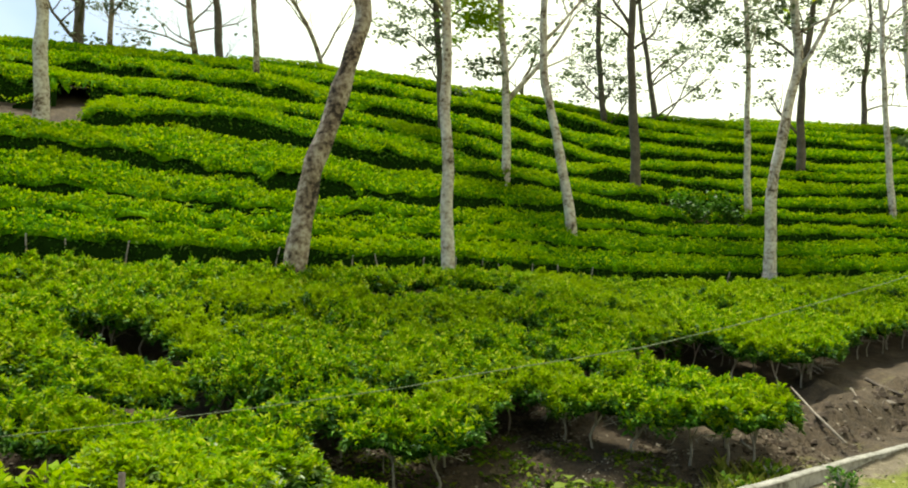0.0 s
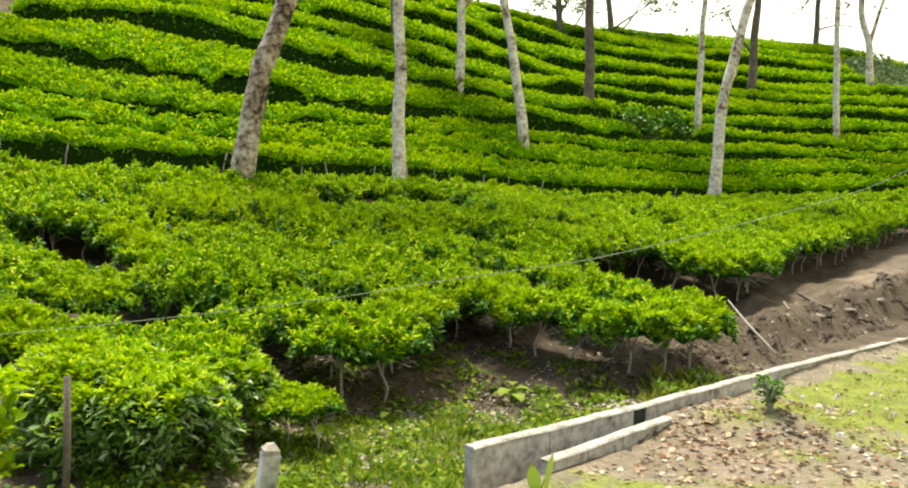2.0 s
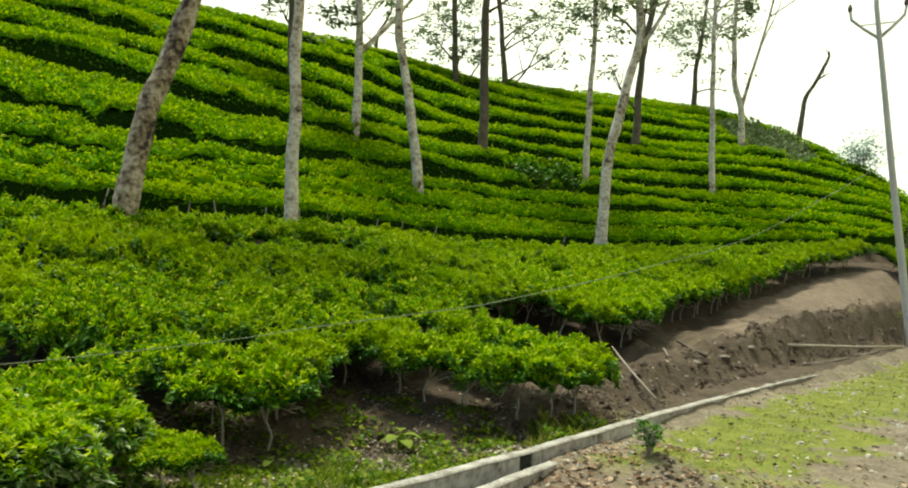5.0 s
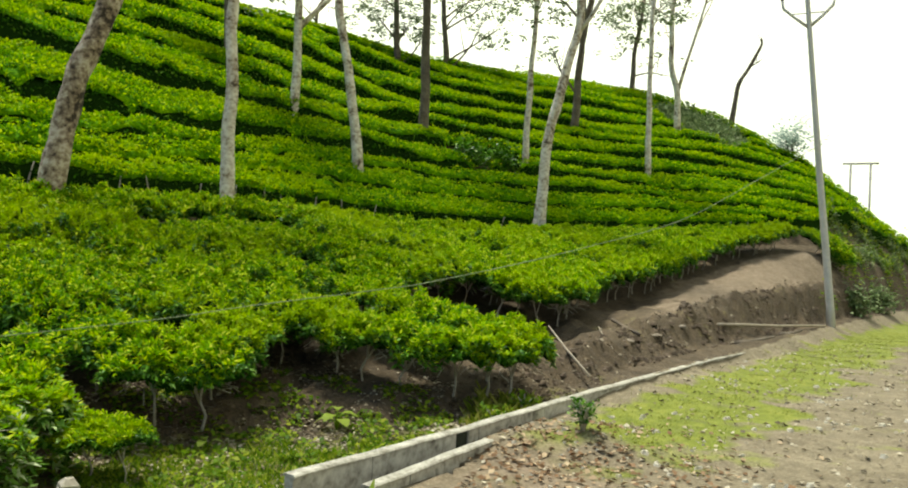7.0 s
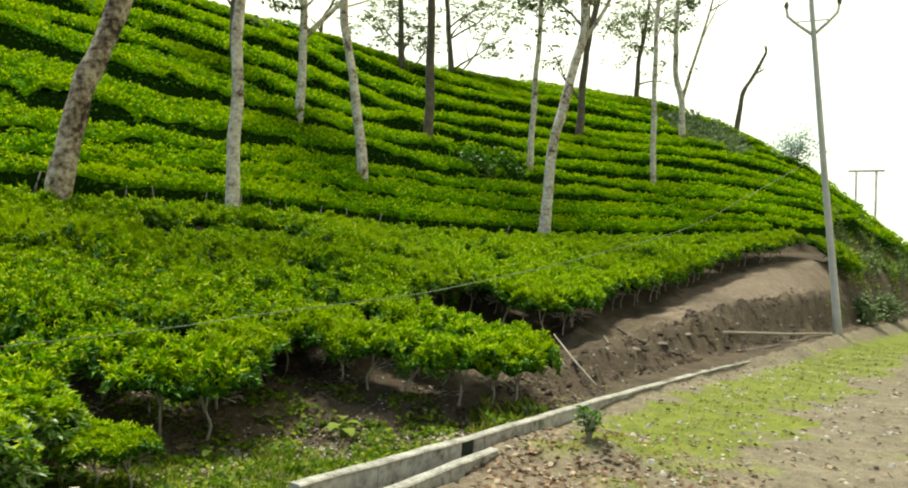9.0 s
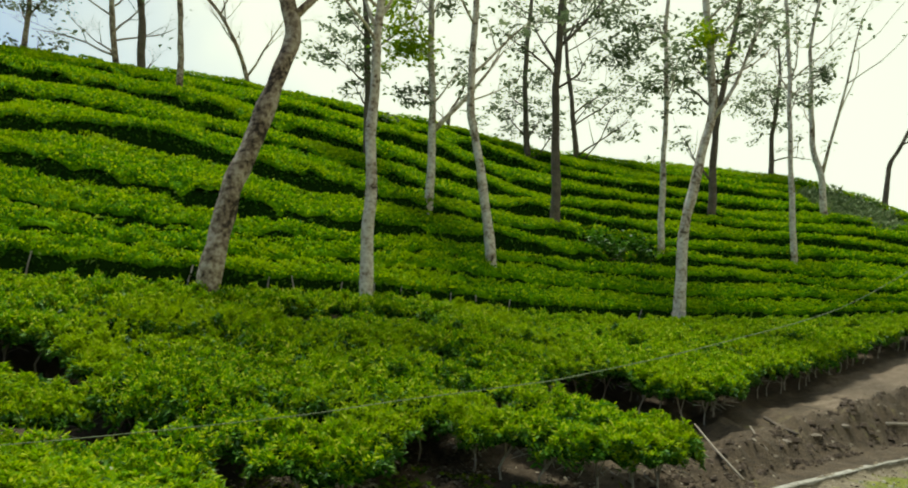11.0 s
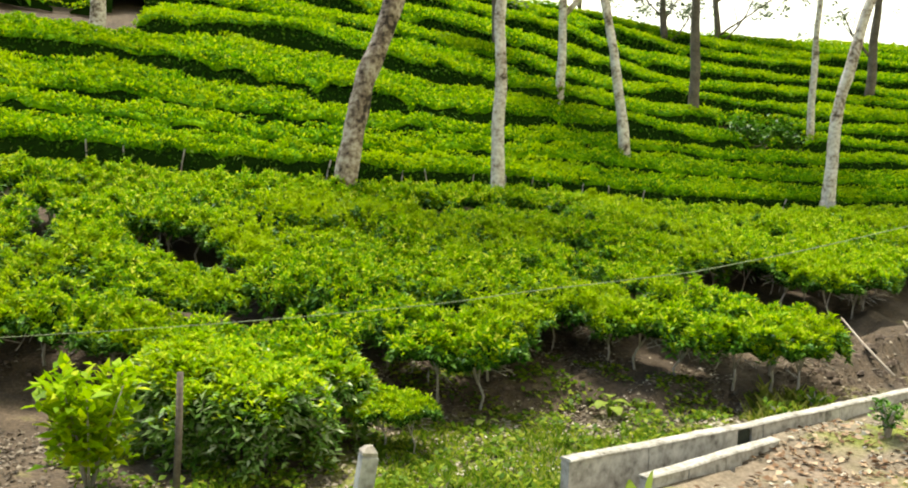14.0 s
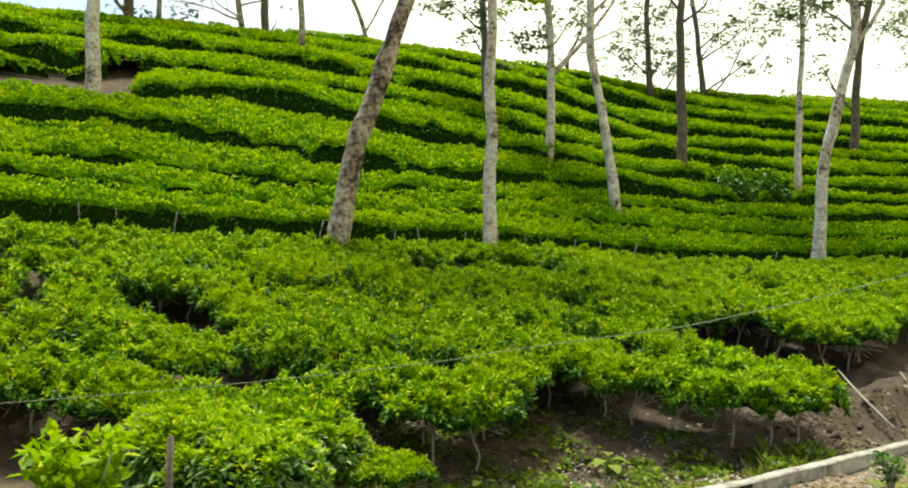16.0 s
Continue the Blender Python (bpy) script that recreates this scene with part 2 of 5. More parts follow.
RIDGE_D = [30.0, 30.5, 31.0, 31.0, 31.0, 31.5, 32.0, 34.0, 36.4, 37.0, 36.0, 34.0, 42.0, 96.0]
RIDGE_Z = [10.2, 10.4, 11.0, 11.1, 10.7, 10.2, 9.3, 9.3, 9.5, 8.7, 6.5, 4.5, 2.1, 2.0]
KERB_X = np.array([0.5, 2.08, 4.28, 7.9, 14.7, 27.5, 60.0])
KERB_Y = np.array([5.48, 6.79, 8.75, 11.8, 17.0, 26.2, 49.0])


def along(values, bearing):
    """A line's value at a bearing in degrees, softened over a few degrees."""
    b = np.asarray(bearing, float)
    return sum(np.interp(b + o, BEARING, values) for o in (-2.4, -1.2, 0, 1.2, 2.4)) / 5


def smooth(a, b, v):
    u = np.clip((np.asarray(v, float) - a) / (b - a), 0, 1)
    return u * u * (3 - 2 * u)


def road_height(x, y):
    return -0.08 + 0.012 * np.maximum(0, np.hypot(x, y) - 6)


def kerb_side(x, y):
    """Metres beyond the drain wall, on the hill's side."""
    return (y - np.interp(x, KERB_X, KERB_Y)) * 0.77


def land(x, y):
    """Height of the ground."""
    x, y = np.asarray(x, float), np.asarray(y, float)
    b, d = np.degrees(np.arctan2(x, y)), np.hypot(x, y)
    fd, fz, ld, lz, sd, sz, pd, pz, rd, rz = (along(v, b) for v in (FOOT_D, FOOT_Z, LIP_D, LIP_Z, FRONT_D, FRONT_Z, PATH_D, PATH_Z, RIDGE_D, RIDGE_Z))
    near = np.where(x > -0.5, -0.3, -0.45)
    z = near + (fz - near) * np.clip((d - 4.5) / (fd - 4.5), 0, 1)
    z = np.where(d > fd, fz + (lz - fz) * smooth(0, 1, (d - fd) / (ld - fd)), z)
    z = np.where(d > ld, lz + (sz - lz) * np.clip((d - ld) / (sd - ld), 0, 1), z)
    z = np.where(d > sd, sz + (pz - sz) * np.clip((d - sd) / (pd - sd), 0, 1), z)
    up = np.clip((d - pd - 0.5) / np.maximum(rd - pd - 0.5, 0.5), 0, 1)
    z = np.where(d > pd, pz + (rz - pz) * (up + 0.06 * np.sin(np.pi * up)), z)
    z = z + (0.18 + 0.21 * (1 - smooth(-5, 25, b))) * smooth(0.35, 0.75, d - pd) * (1 - up)
    z = np.where(d > rd, rz + 0.06 * (d - rd) - 0.022 * np.minimum(d - rd, 60) ** 2 * 0.5, z)
    z = np.where(d > rd + 60, rz - 36 - 0.002 * (d - rd - 60), z)
    # the road and its verge, this side of the wall
    road = road_height(x, y)
    side = kerb_side(x, y)
    ahead = smooth(-0.6, 0.35, x)
    cut = np.where(x > 0.2, smooth(-0.10, 0.02, side / (1 + 5 * smooth(15, 19, d))), 1.0)
    low = smooth(2.6, 4.6, y) * (1 - ahead) + ahead * cut
    z = road + (z - road) * low
    z = z + 0.16 * np.exp(-(((x - 3.3) / 0.9) ** 2 + ((y - 6.9) / 0.55) ** 2)) * (1 - low)
    # the open stretch of drain beside the wall
    z = np.where((side > -0.34) & (side < 0.05) & (x > 0.35) & (x < 1.95), -0.42, z)
    # away from the view the hill runs out to level ground
    turn = smooth(70, 110, np.abs(b))
    return z * (1 - turn) + turn * -0.03


def spot(bearing, d):
    a = math.radians(bearing)
    x, y = d * math.sin(a), d * math.cos(a)
    return x, y, float(land(x, y))


# ---- building ----
rng = np.random.default_rng(7)


class Shape:
    """Vertices and faces of one mesh."""

    def __init__(self):
        self.v, self.f = [], []

    def add(self, verts, faces):
        k = len(self.v)
        self.v.extend(tuple(map(float, p)) for p in verts)
        self.f.extend(tuple(i + k for i in face) for face in faces)
        return self

    def tube(self, pts, radii, sides=7, lump=0.0):
        """A tapering round limb along points."""
        pts = [Vector(p) for p in pts]
        rings, n = [], len(pts)
        ref = Vector((0.31, 0.95, 0.1)).normalized()
        for i, p in enumerate(pts):
            way = (pts[min(i + 1, n - 1)] - pts[max(i - 1, 0)]).normalized()
            a = way.cross(ref)
            if a.length < 0.05:
                a = way.cross(Vector((1, 0, 0)))
            a.normalize()
            b = way.cross(a)
            for s in range(sides):
                t = 2 * math.pi * s / sides
                r = radii[i] * (1 + lump * noise.noise(Vector((p.x * 3 + s * 1.7, p.y * 3, p.z * 2.2))))
                rings.append(p + (a * math.cos(t) + b * math.sin(t)) * r)
        faces = [(i * sides + s, i * sides + (s + 1) % sides, (i + 1) * sides + (s + 1) % sides, (i + 1) * sides + s) for i in range(n - 1) for s in range(sides)]
        faces += [tuple(range(sides))[::-1], tuple(range((n - 1) * sides, n * sides))]
        return self.add(rings, faces)

    def block(self, x0, x1, y0, y1, z0, z1, edge=0.012):
        """A box with chamfered upper edges."""
        e = edge
        v = [(x0, y0, z0), (x1, y0, z0), (x1, y1, z0), (x0, y1, z0), (x0, y0, z1 - e), (x1, y0, z1 - e), (x1, y1, z1 - e), (x0, y1, z1 - e),
             (x0 + e, y0 + e, z1), (x1 - e, y0 + e, z1), (x1 - e, y1 - e, z1), (x0 + e, y1 - e, z1)]
        f = [(3, 2, 1, 0), (0, 1, 5, 4), (1, 2, 6, 5), (2, 3, 7, 6), (3, 0, 4, 7), (4, 5, 9, 8), (5, 6, 10, 9), (6, 7, 11, 10), (7, 4, 8, 11), (8, 9, 10, 11)]
        return self.add(v, f)

    def mesh(self, name, mat, soft=True):
        me = bpy.data.meshes.new(name)
        me.from_pydata(self.v, [], self.f)
        me.materials.append(mat)
        if soft:
            me.polygons.foreach_set("use_smooth", [True] * len(me.polygons))
        me.update()
        return me


def array_mesh(name, verts, quads, mat, soft=False):
    """A mesh from arrays of vertices and of faces with one number of corners."""
    used_verts, flat = np.unique(quads.ravel(), return_inverse=True)
    verts, quads = verts[used_verts], flat.reshape(quads.shape)
    me = bpy.data.meshes.new(name)
    k, c = quads.shape
    me.vertices.add(len(verts))
    me.vertices.foreach_set("co", np.ascontiguousarray(verts, np.float32).ravel())
    me.loops.add(k * c)
    me.loops.foreach_set("vertex_index", np.ascontiguousarray(quads, np.int32).ravel())
    me.polygons.add(k)
    me.polygons.foreach_set("loop_start", np.arange(0, k * c, c, dtype=np.int32))
    me.polygons.foreach_set("loop_total", np.full(k, c, np.int32))
    if soft:
        me.polygons.foreach_set("use_smooth", np.ones(k, bool))
    me.materials.append(mat)
    me.update(calc_edges=True)
    me.validate()
    return me


def part(name, data, parent, label=""):
    ob = new(name, data)
    ob.parent = parent
    return tagged(ob, label)


def thing(name, label, category, data=None, group="", kind="", at=None):
    ob = new(name, data)
    if at is not None:
        ob.matrix_basis = at
    return tagged(ob, label, category, group, kind)


def leaves(name, at, size, mat, lift=(15, 65), slim=0.26, fold=0.08, spread=0.35, lean=None):
    """Folded pointed leaves, one at each place. lift: degrees above level at which they point."""
    n = len(at)
    turn, rise = rng.uniform(0, 2 * np.pi, n), np.radians(rng.uniform(*lift, n))
    axis = np.stack([np.cos(turn) * np.cos(rise), np.sin(turn) * np.cos(rise), np.sin(rise)], 1)
    if lean is not None:
        axis = axis + lean
        axis /= np.linalg.norm(axis, axis=1, keepdims=True)
    side = np.cross(axis, np.array([0, 0, 1.0]))
    side /= np.linalg.norm(side, axis=1, keepdims=True) + 1e-6
    top = np.cross(side, axis)
    roll = rng.uniform(-0.7, 0.7, n)[:, None]
    side, top = side * np.cos(roll) + top * np.sin(roll), top * np.cos(roll) - side * np.sin(roll)
    long = (size * rng.uniform(1 - spread, 1 + spread, n))[:, None]
    wide = long * slim
    mid = at + axis * long * 0.45
    v = np.stack([at, mid + side * wide + top * long * fold, at + axis * long - top * long * fold * 1.5, mid - side * wide + top * long * fold], 1)
    return array_mesh(name, v.reshape(-1, 3), np.arange(4 * n).reshape(n, 4), mat)


def fbm(x, y, scale, seed=0.0, octaves=3):
    """Smooth noise over the plan, about -1 to 1, by sums of turned waves."""
    r = np.random.default_rng(int(seed * 10) + 5)
    x, y = np.asarray(x, float), np.asarray(y, float)
    total, size = 0, 1.0
    for o in range(octaves):
        for _ in range(4):
            a, ph, k = r.uniform(0, 6.28), r.uniform(0, 6.28), r.uniform(0.7, 1.4)
            total = total + 0.35 * size * np.sin((x * np.cos(a) + y * np.sin(a)) * 6.28 / scale * 2 ** o * k + ph)
        size *= 0.55
    return total


def rough_land(x, y):
    """The ground with its unevenness: clods on the bank, ruts in the road."""
    b, d = np.degrees(np.arctan2(x, y)), np.hypot(x, y)
    fd, sd = along(FOOT_D, b), along(FRONT_D, b)
    bank = smooth(-0.2, 0.3, d - fd) * (1 - smooth(0, 1.2, d - sd)) * smooth(-6, 4, b) * (1 - 0.75 * smooth(24, 29, b) * smooth(-0.3, 0.6, d - along(LIP_D, b)))
    near = d < 60
    drain = (kerb_side(x, y) > -0.4) & (kerb_side(x, y) < 0.25) & (x > 0.3) & (x < 2.1)
    wob = 0.012 * fbm(x, y, 0.9, 1) + 0.02 * fbm(x, y, 3.0, 2) + bank * ((0.025 + 0.05 * smooth(18, 26, b)) * fbm(x, y, 0.8, 3, 4) + (0.025 + 0.05 * smooth(18, 26, b)) * np.abs(fbm(x, y, 0.33, 6, 3)) + (0.02 + 0.05 * smooth(18, 26, b)) * fbm(x, y, 2.4, 4))
    # earth washed up against the wall's road side, hiding its foot farther on
    away = -kerb_side(x, y)
    silt = 0.06 * smooth(2.6, 4.6, x) * (1 - smooth(0.1, 1.0, away)) * (away > 0.0) * (1 - smooth(6.5, 9.5, x))
    return land(x, y) + np.where(near & ~drain, wob, 0) + silt


def build_ground():
    fine = np.concatenate([np.arange(-58, 28, 0.4), np.arange(28, 54, 0.16), np.arange(54, 60.01, 0.4)])
    rest = np.arange(64, 300, 4.0)
    bear = np.radians(np.concatenate([fine, rest]))
    dist = np.concatenate([[0.001], np.arange(0.5, 4.3, 0.3), np.arange(4.4, 12.4, 0.055), np.arange(12.4, 34, 0.22), np.arange(34, 60, 0.8), np.geomspace(60, 4200, 26)])
    bb, dd = np.meshgrid(bear, dist, indexing="ij")
    x, y = dd * np.sin(bb), dd * np.cos(bb)
    z = rough_land(x, y)
    m, n = x.shape
    i, j = np.meshgrid(np.arange(m), np.arange(n - 1), indexing="ij")
    nxt = (i + 1) % m
    quads = np.stack([i * n + j, i * n + j + 1, nxt * n + j + 1, nxt * n + j], -1).reshape(-1, 4)
    me = array_mesh("ground", np.stack([x, y, z], -1).reshape(-1, 3), quads, EARTH, True)
    b = np.degrees(np.arctan2(x, y))
    side = kerb_side(x, y)
    road = (side < 0) & (x > 0.2)
    onto = (1 - smooth(-0.35, 0.1, side)) * (x > 0.2) * smooth(10, 16, dd) + road * (1 - smooth(10, 16, dd))
    # this side of the low ground all is road
    shore = 4.3 + 0.5 * fbm(x, y, 1.4, 42)
    onto = np.maximum(onto, (1 - smooth(-0.5, 0.5, y - shore)) * (1 - smooth(-0.5, 0.6, x - 1.5)))
    onto = np.where((y < 3.4) & (side < 0), 1.0, onto)
    fd, ld = along(FOOT_D, b), along(LIP_D, b)
    low = (1 - smooth(-0.9, 0.6, dd - fd)) * (1 - smooth(24, 30, b))
    away = -side
    strip = smooth(0.10, 0.7, away) * (1 - smooth(1.6, 2.4, away + 0.3 * fbm(x, y, 2.2, 43))) * (0.8 + 0.2 * smooth(6.0, 9.5, dd))
    grass = onto * (0.12 + 0.80 * strip + 0.27 * fbm(x, y, 1.1, 41)) + (1 - onto) * (0.20 + 0.42 * low * smooth(-20, -6, b))
    grass = np.where(dd > 45, 0.9, grass)
    # trodden grit heaped by the near end of the wall
    heap = np.exp(-(((x - 2.35) / 1.45) ** 2 + ((y - 6.0) / 1.15) ** 2) ** 1.5)
    grass = grass - 0.45 * heap * road
    ledge = smooth(27, 33, b) * smooth(-0.6, 0.8, dd - ld) * (1 - smooth(0.2, 1.5, dd - along(FRONT_D, b))) * (1 - smooth(40, 44, b))
    grit = 0.05 + 0.85 * np.maximum(onto, road)
    dry = np.where(road, 0.6 * heap, 0.85 * ledge)
    col = np.stack([grass, grit, dry, np.ones_like(grass)], -1).reshape(-1, 4)
    me.attributes.new("cover", "FLOAT_COLOR", "POINT").data.foreach_set("color", col.astype(np.float32).ravel())
    return thing("ground", "sloping earth, grass verge and gravel track below tea rows", "ground", me, kind="structure")


build_ground()


# ---- tea on the hill: long hedges along the slope, with lanes between them ----
# bare spots among the tea: bearing, distance, radius
BARE = [(-28.4, 20.9, 0.85), (-30.6, 21.1, 0.85), (-33.2, 21.1, 0.55), (-26.3, 22.0, 0.55), (16.4, 23.3, 0.5), (18.6, 24.0, 0.45)]
FALLOW = (32.6, 34.8)
COLUMN = [-26, -18, -9, -2, 5, 12, 20, 28, 36, 44]
# each lane: metres above the path by bearing, and how deep and wide it is there
LANES_UP = [
    ([0.36, 0.36, 0.36, 0.36, 0.40, 0.42, 0.45, 0.45, 0.42, 0.35], [0.62, 0.62, 0.66, 0.60, 0.62, 0.62, 0.60, 0.55, 0.50, 0.30]),
    ([1.77, 1.41, 1.42, 1.53, 1.77, 1.68, 1.63, 1.65, 1.16, 0.80], [0.20, 0.17, 0.17, 0.18, 0.16, 0.12, 0.10, 0.15, 0.12, 0.10]),
    ([2.60, 2.24, 2.16, 2.20, 2.43, 2.62, 2.50, 2.41, 1.80, 1.25], [0.28, 0.22, 0.19, 0.16, 0.14, 0.16, 0.22, 0.25, 0.15, 0.10]),
    ([4.42, 3.85, 3.09, 3.02, 3.25, 3.42, 3.35, 3.07, 2.61, 1.75], [0.42, 0.48, 0.50, 0.36, 0.36, 0.28, 0.28, 0.16, 0.14, 0.10]),
    ([6.40, 6.71, 5.56, 4.78, 4.66, 4.51, 4.26, 3.96, 3.66, 2.30], [0.40, 0.62, 0.55, 0.52, 0.26, 0.22, 0.30, 0.17, 0.22, 0.10]),
    ([8.69, 8.54, 7.61, 6.74, 5.74, 5.52, 5.34, 4.76, 4.76, 2.85], [0.58, 0.29, 0.32, 0.29, 0.31, 0.32, 0.27, 0.25, 0.19, 0.10]),
    ([11.6, 11.2, 9.26, 8.73, 7.25, 6.46, 6.50, 5.73, 5.90, 3.4], [0.54, 0.54, 0.58, 0.48, 0.41, 0.29, 0.27, 0.19, 0.31, 0.10]),
    ([15.2, 14.4, 12.4, 11.2, 9.44, 8.04, 7.58, 6.79, 7.10, 3.95], [0.33, 0.35, 0.48, 0.58, 0.48, 0.45, 0.23, 0.20, 0.17, 0.10]),
    ([19.0, 17.6, 15.8, 14.0, 12.1, 10.0, 8.74, 7.78, 8.40, 4.5], [0.30, 0.32, 0.32, 0.48, 0.44, 0.42, 0.43, 0.20, 0.24, 0.10]),
    ([23.0, 21.0, 19.0, 17.0, 14.6, 12.3, 10.4, 9.01, 9.6, 5.1], [0.30, 0.32, 0.32, 0.32, 0.34, 0.29, 0.38, 0.22, 0.18, 0.10]),
    ([27.0, 25.0, 23.0, 21.0, 18.0, 15.0, 12.0, 10.4, 10.8, 5.7], [0.30, 0.32, 0.32, 0.32, 0.34, 0.24, 0.20, 0.18, 0.18, 0.10]),
    ([31.0, 29.0, 27.0, 25.0, 22.0, 18.0, 13.6, 11.8, 12.2, 6.3], [0.30, 0.32, 0.32, 0.32, 0.34, 0.24, 0.16, 0.15, 0.18, 0.10]),
    ([35.0, 33.0, 31.0, 29.0, 26.0, 21.0, 16.0, 13.8, 13.6, 7.0], [0.20, 0.20, 0.20, 0.20, 0.20, 0.20, 0.12, 0.12, 0.15, 0.10]),
]


def lane(k, b):
    """The middle of lane k at bearing b, as a distance, and its depth."""
    up, deep = (sum(np.interp(b + o, COLUMN, v) for o in (-3, -1, 1, 3)) / 4 for v in LANES_UP[k])
    wander = (0.03 + 0.01 * k + 0.07 * smooth(3, 12, b) * (k > 2)) * np.sin(b * 0.37 + k * 1.9) + 0.03 * np.sin(b * 1.03 + k * 4.1) + 0.025 * np.sin(b * 2.9 + k * 2.2)
    if k:
        broken = 0.75 + 0.45 * smooth(-0.7, 0.7, np.sin(b * 0.43 + k * 5.3) + 0.6 * np.sin(b * 1.13 + k * 2.9))
        deep = deep * (1 + (broken * (0.85 if k < 3 else 1.2) - 1) * smooth(-2, 8, b))
    deep = deep * (1 + 0.2 * np.sin(b * 0.61 + k * 2.7) * (k > 0)) + 0.03 * np.sin(b * 1.9 + k)
    return along(PATH_D, b) + up + wander * (0.4 if k == 0 else 1), np.maximum(deep, 0.0)


def bare_share(x, y):
    """0 on bare spots, 1 among the tea."""
    share = np.ones_like(x)
    for bb, bd, br in BARE:
        share = share * smooth(br, br + 0.35, np.hypot(x - bd * math.sin(math.radians(bb)), y - bd * math.cos(math.radians(bb))))
    b, d = np.degrees(np.arctan2(x, y)), np.hypot(x, y)
    return share * smooth(1.0, 1.25, np.hypot((b - FALLOW[0]) / 2.8, (d - FALLOW[1]) / 1.5))


def dashes(b, d):
    """Short gaps between neighbouring bushes, drawn out along the row, 0 to 1."""
    return smooth(0.45, 0.95, fbm(np.radians(b) * 25 / 2.8, d, 0.66, 19, 2))


def hedge_field(b, u, k):
    """A point of hedge k at bearing b, u from -1 (lower edge) to 1 (upper edge), how high its canopy stands there, and its distance."""
    (d0, g0), (d1, g1) = lane(k, b), lane(k + 1, b)
    end = along(RIDGE_D, b) + 0.7
    gap = 0.26 - 0.11 * smooth(0, 10, b)
    lo, hi = d0 + 0.04 + gap * g0 + (0.22 if k == 0 else 0), np.minimum(d1 - 0.04 - gap * g1, end)
    g1 = np.where(d1 > end, 0.1, g1)
    wide = np.maximum(hi - lo, 0.05)
    d = lo + (u + 1) / 2 * wide
    a = np.radians(b)
    x, y = d * np.sin(a), d * np.cos(a)
    shoulder = 0.05 * smooth(2, 12, b)
    front, behind = 0.52 + (0.50 * g0 + shoulder if k else 0.12), 0.56 - 0.30 * g1 - shoulder
    tall = front + (behind - front) * (u + 1) / 2
    # rounded lower and upper edges, soft furrows across wide beds, and the single bushes
    edge = np.minimum(d - lo, (hi - d) * 1.3)
    tall = tall - 0.07 * (1 - smooth(-0.02, 0.10, edge))
    beds = np.maximum(1, np.round(wide / 1.25))
    furrow = np.abs(((u + 1) / 2 * beds + 0.10 * np.sin(b * 0.9 + k)) % 1 - 0.5) * 2
    tall = tall - np.where(beds > 1, 0.20, 0.0) * smooth(0.80, 1.0, furrow) * (0.4 + 0.6 * smooth(-0.5, 0.6, fbm(x, y, 3.0, 17)))
    tall = tall + (0.04 - 0.018 * smooth(0, 10, b)) * fbm(x, y, 0.9, 11) + 0.03 * fbm(x, y, 3.5, 12)
    tall = tall - (0.16 + 0.02 * smooth(0, 10, b)) * dashes(b, d) * smooth(0.04, 0.3, edge) + 0.11 * smooth(37, 42, b) * fbm(x, y, 1.5, 23)
    return x, y, land(x, y), np.maximum(tall, 0.2) * bare_share(x, y), d, wide


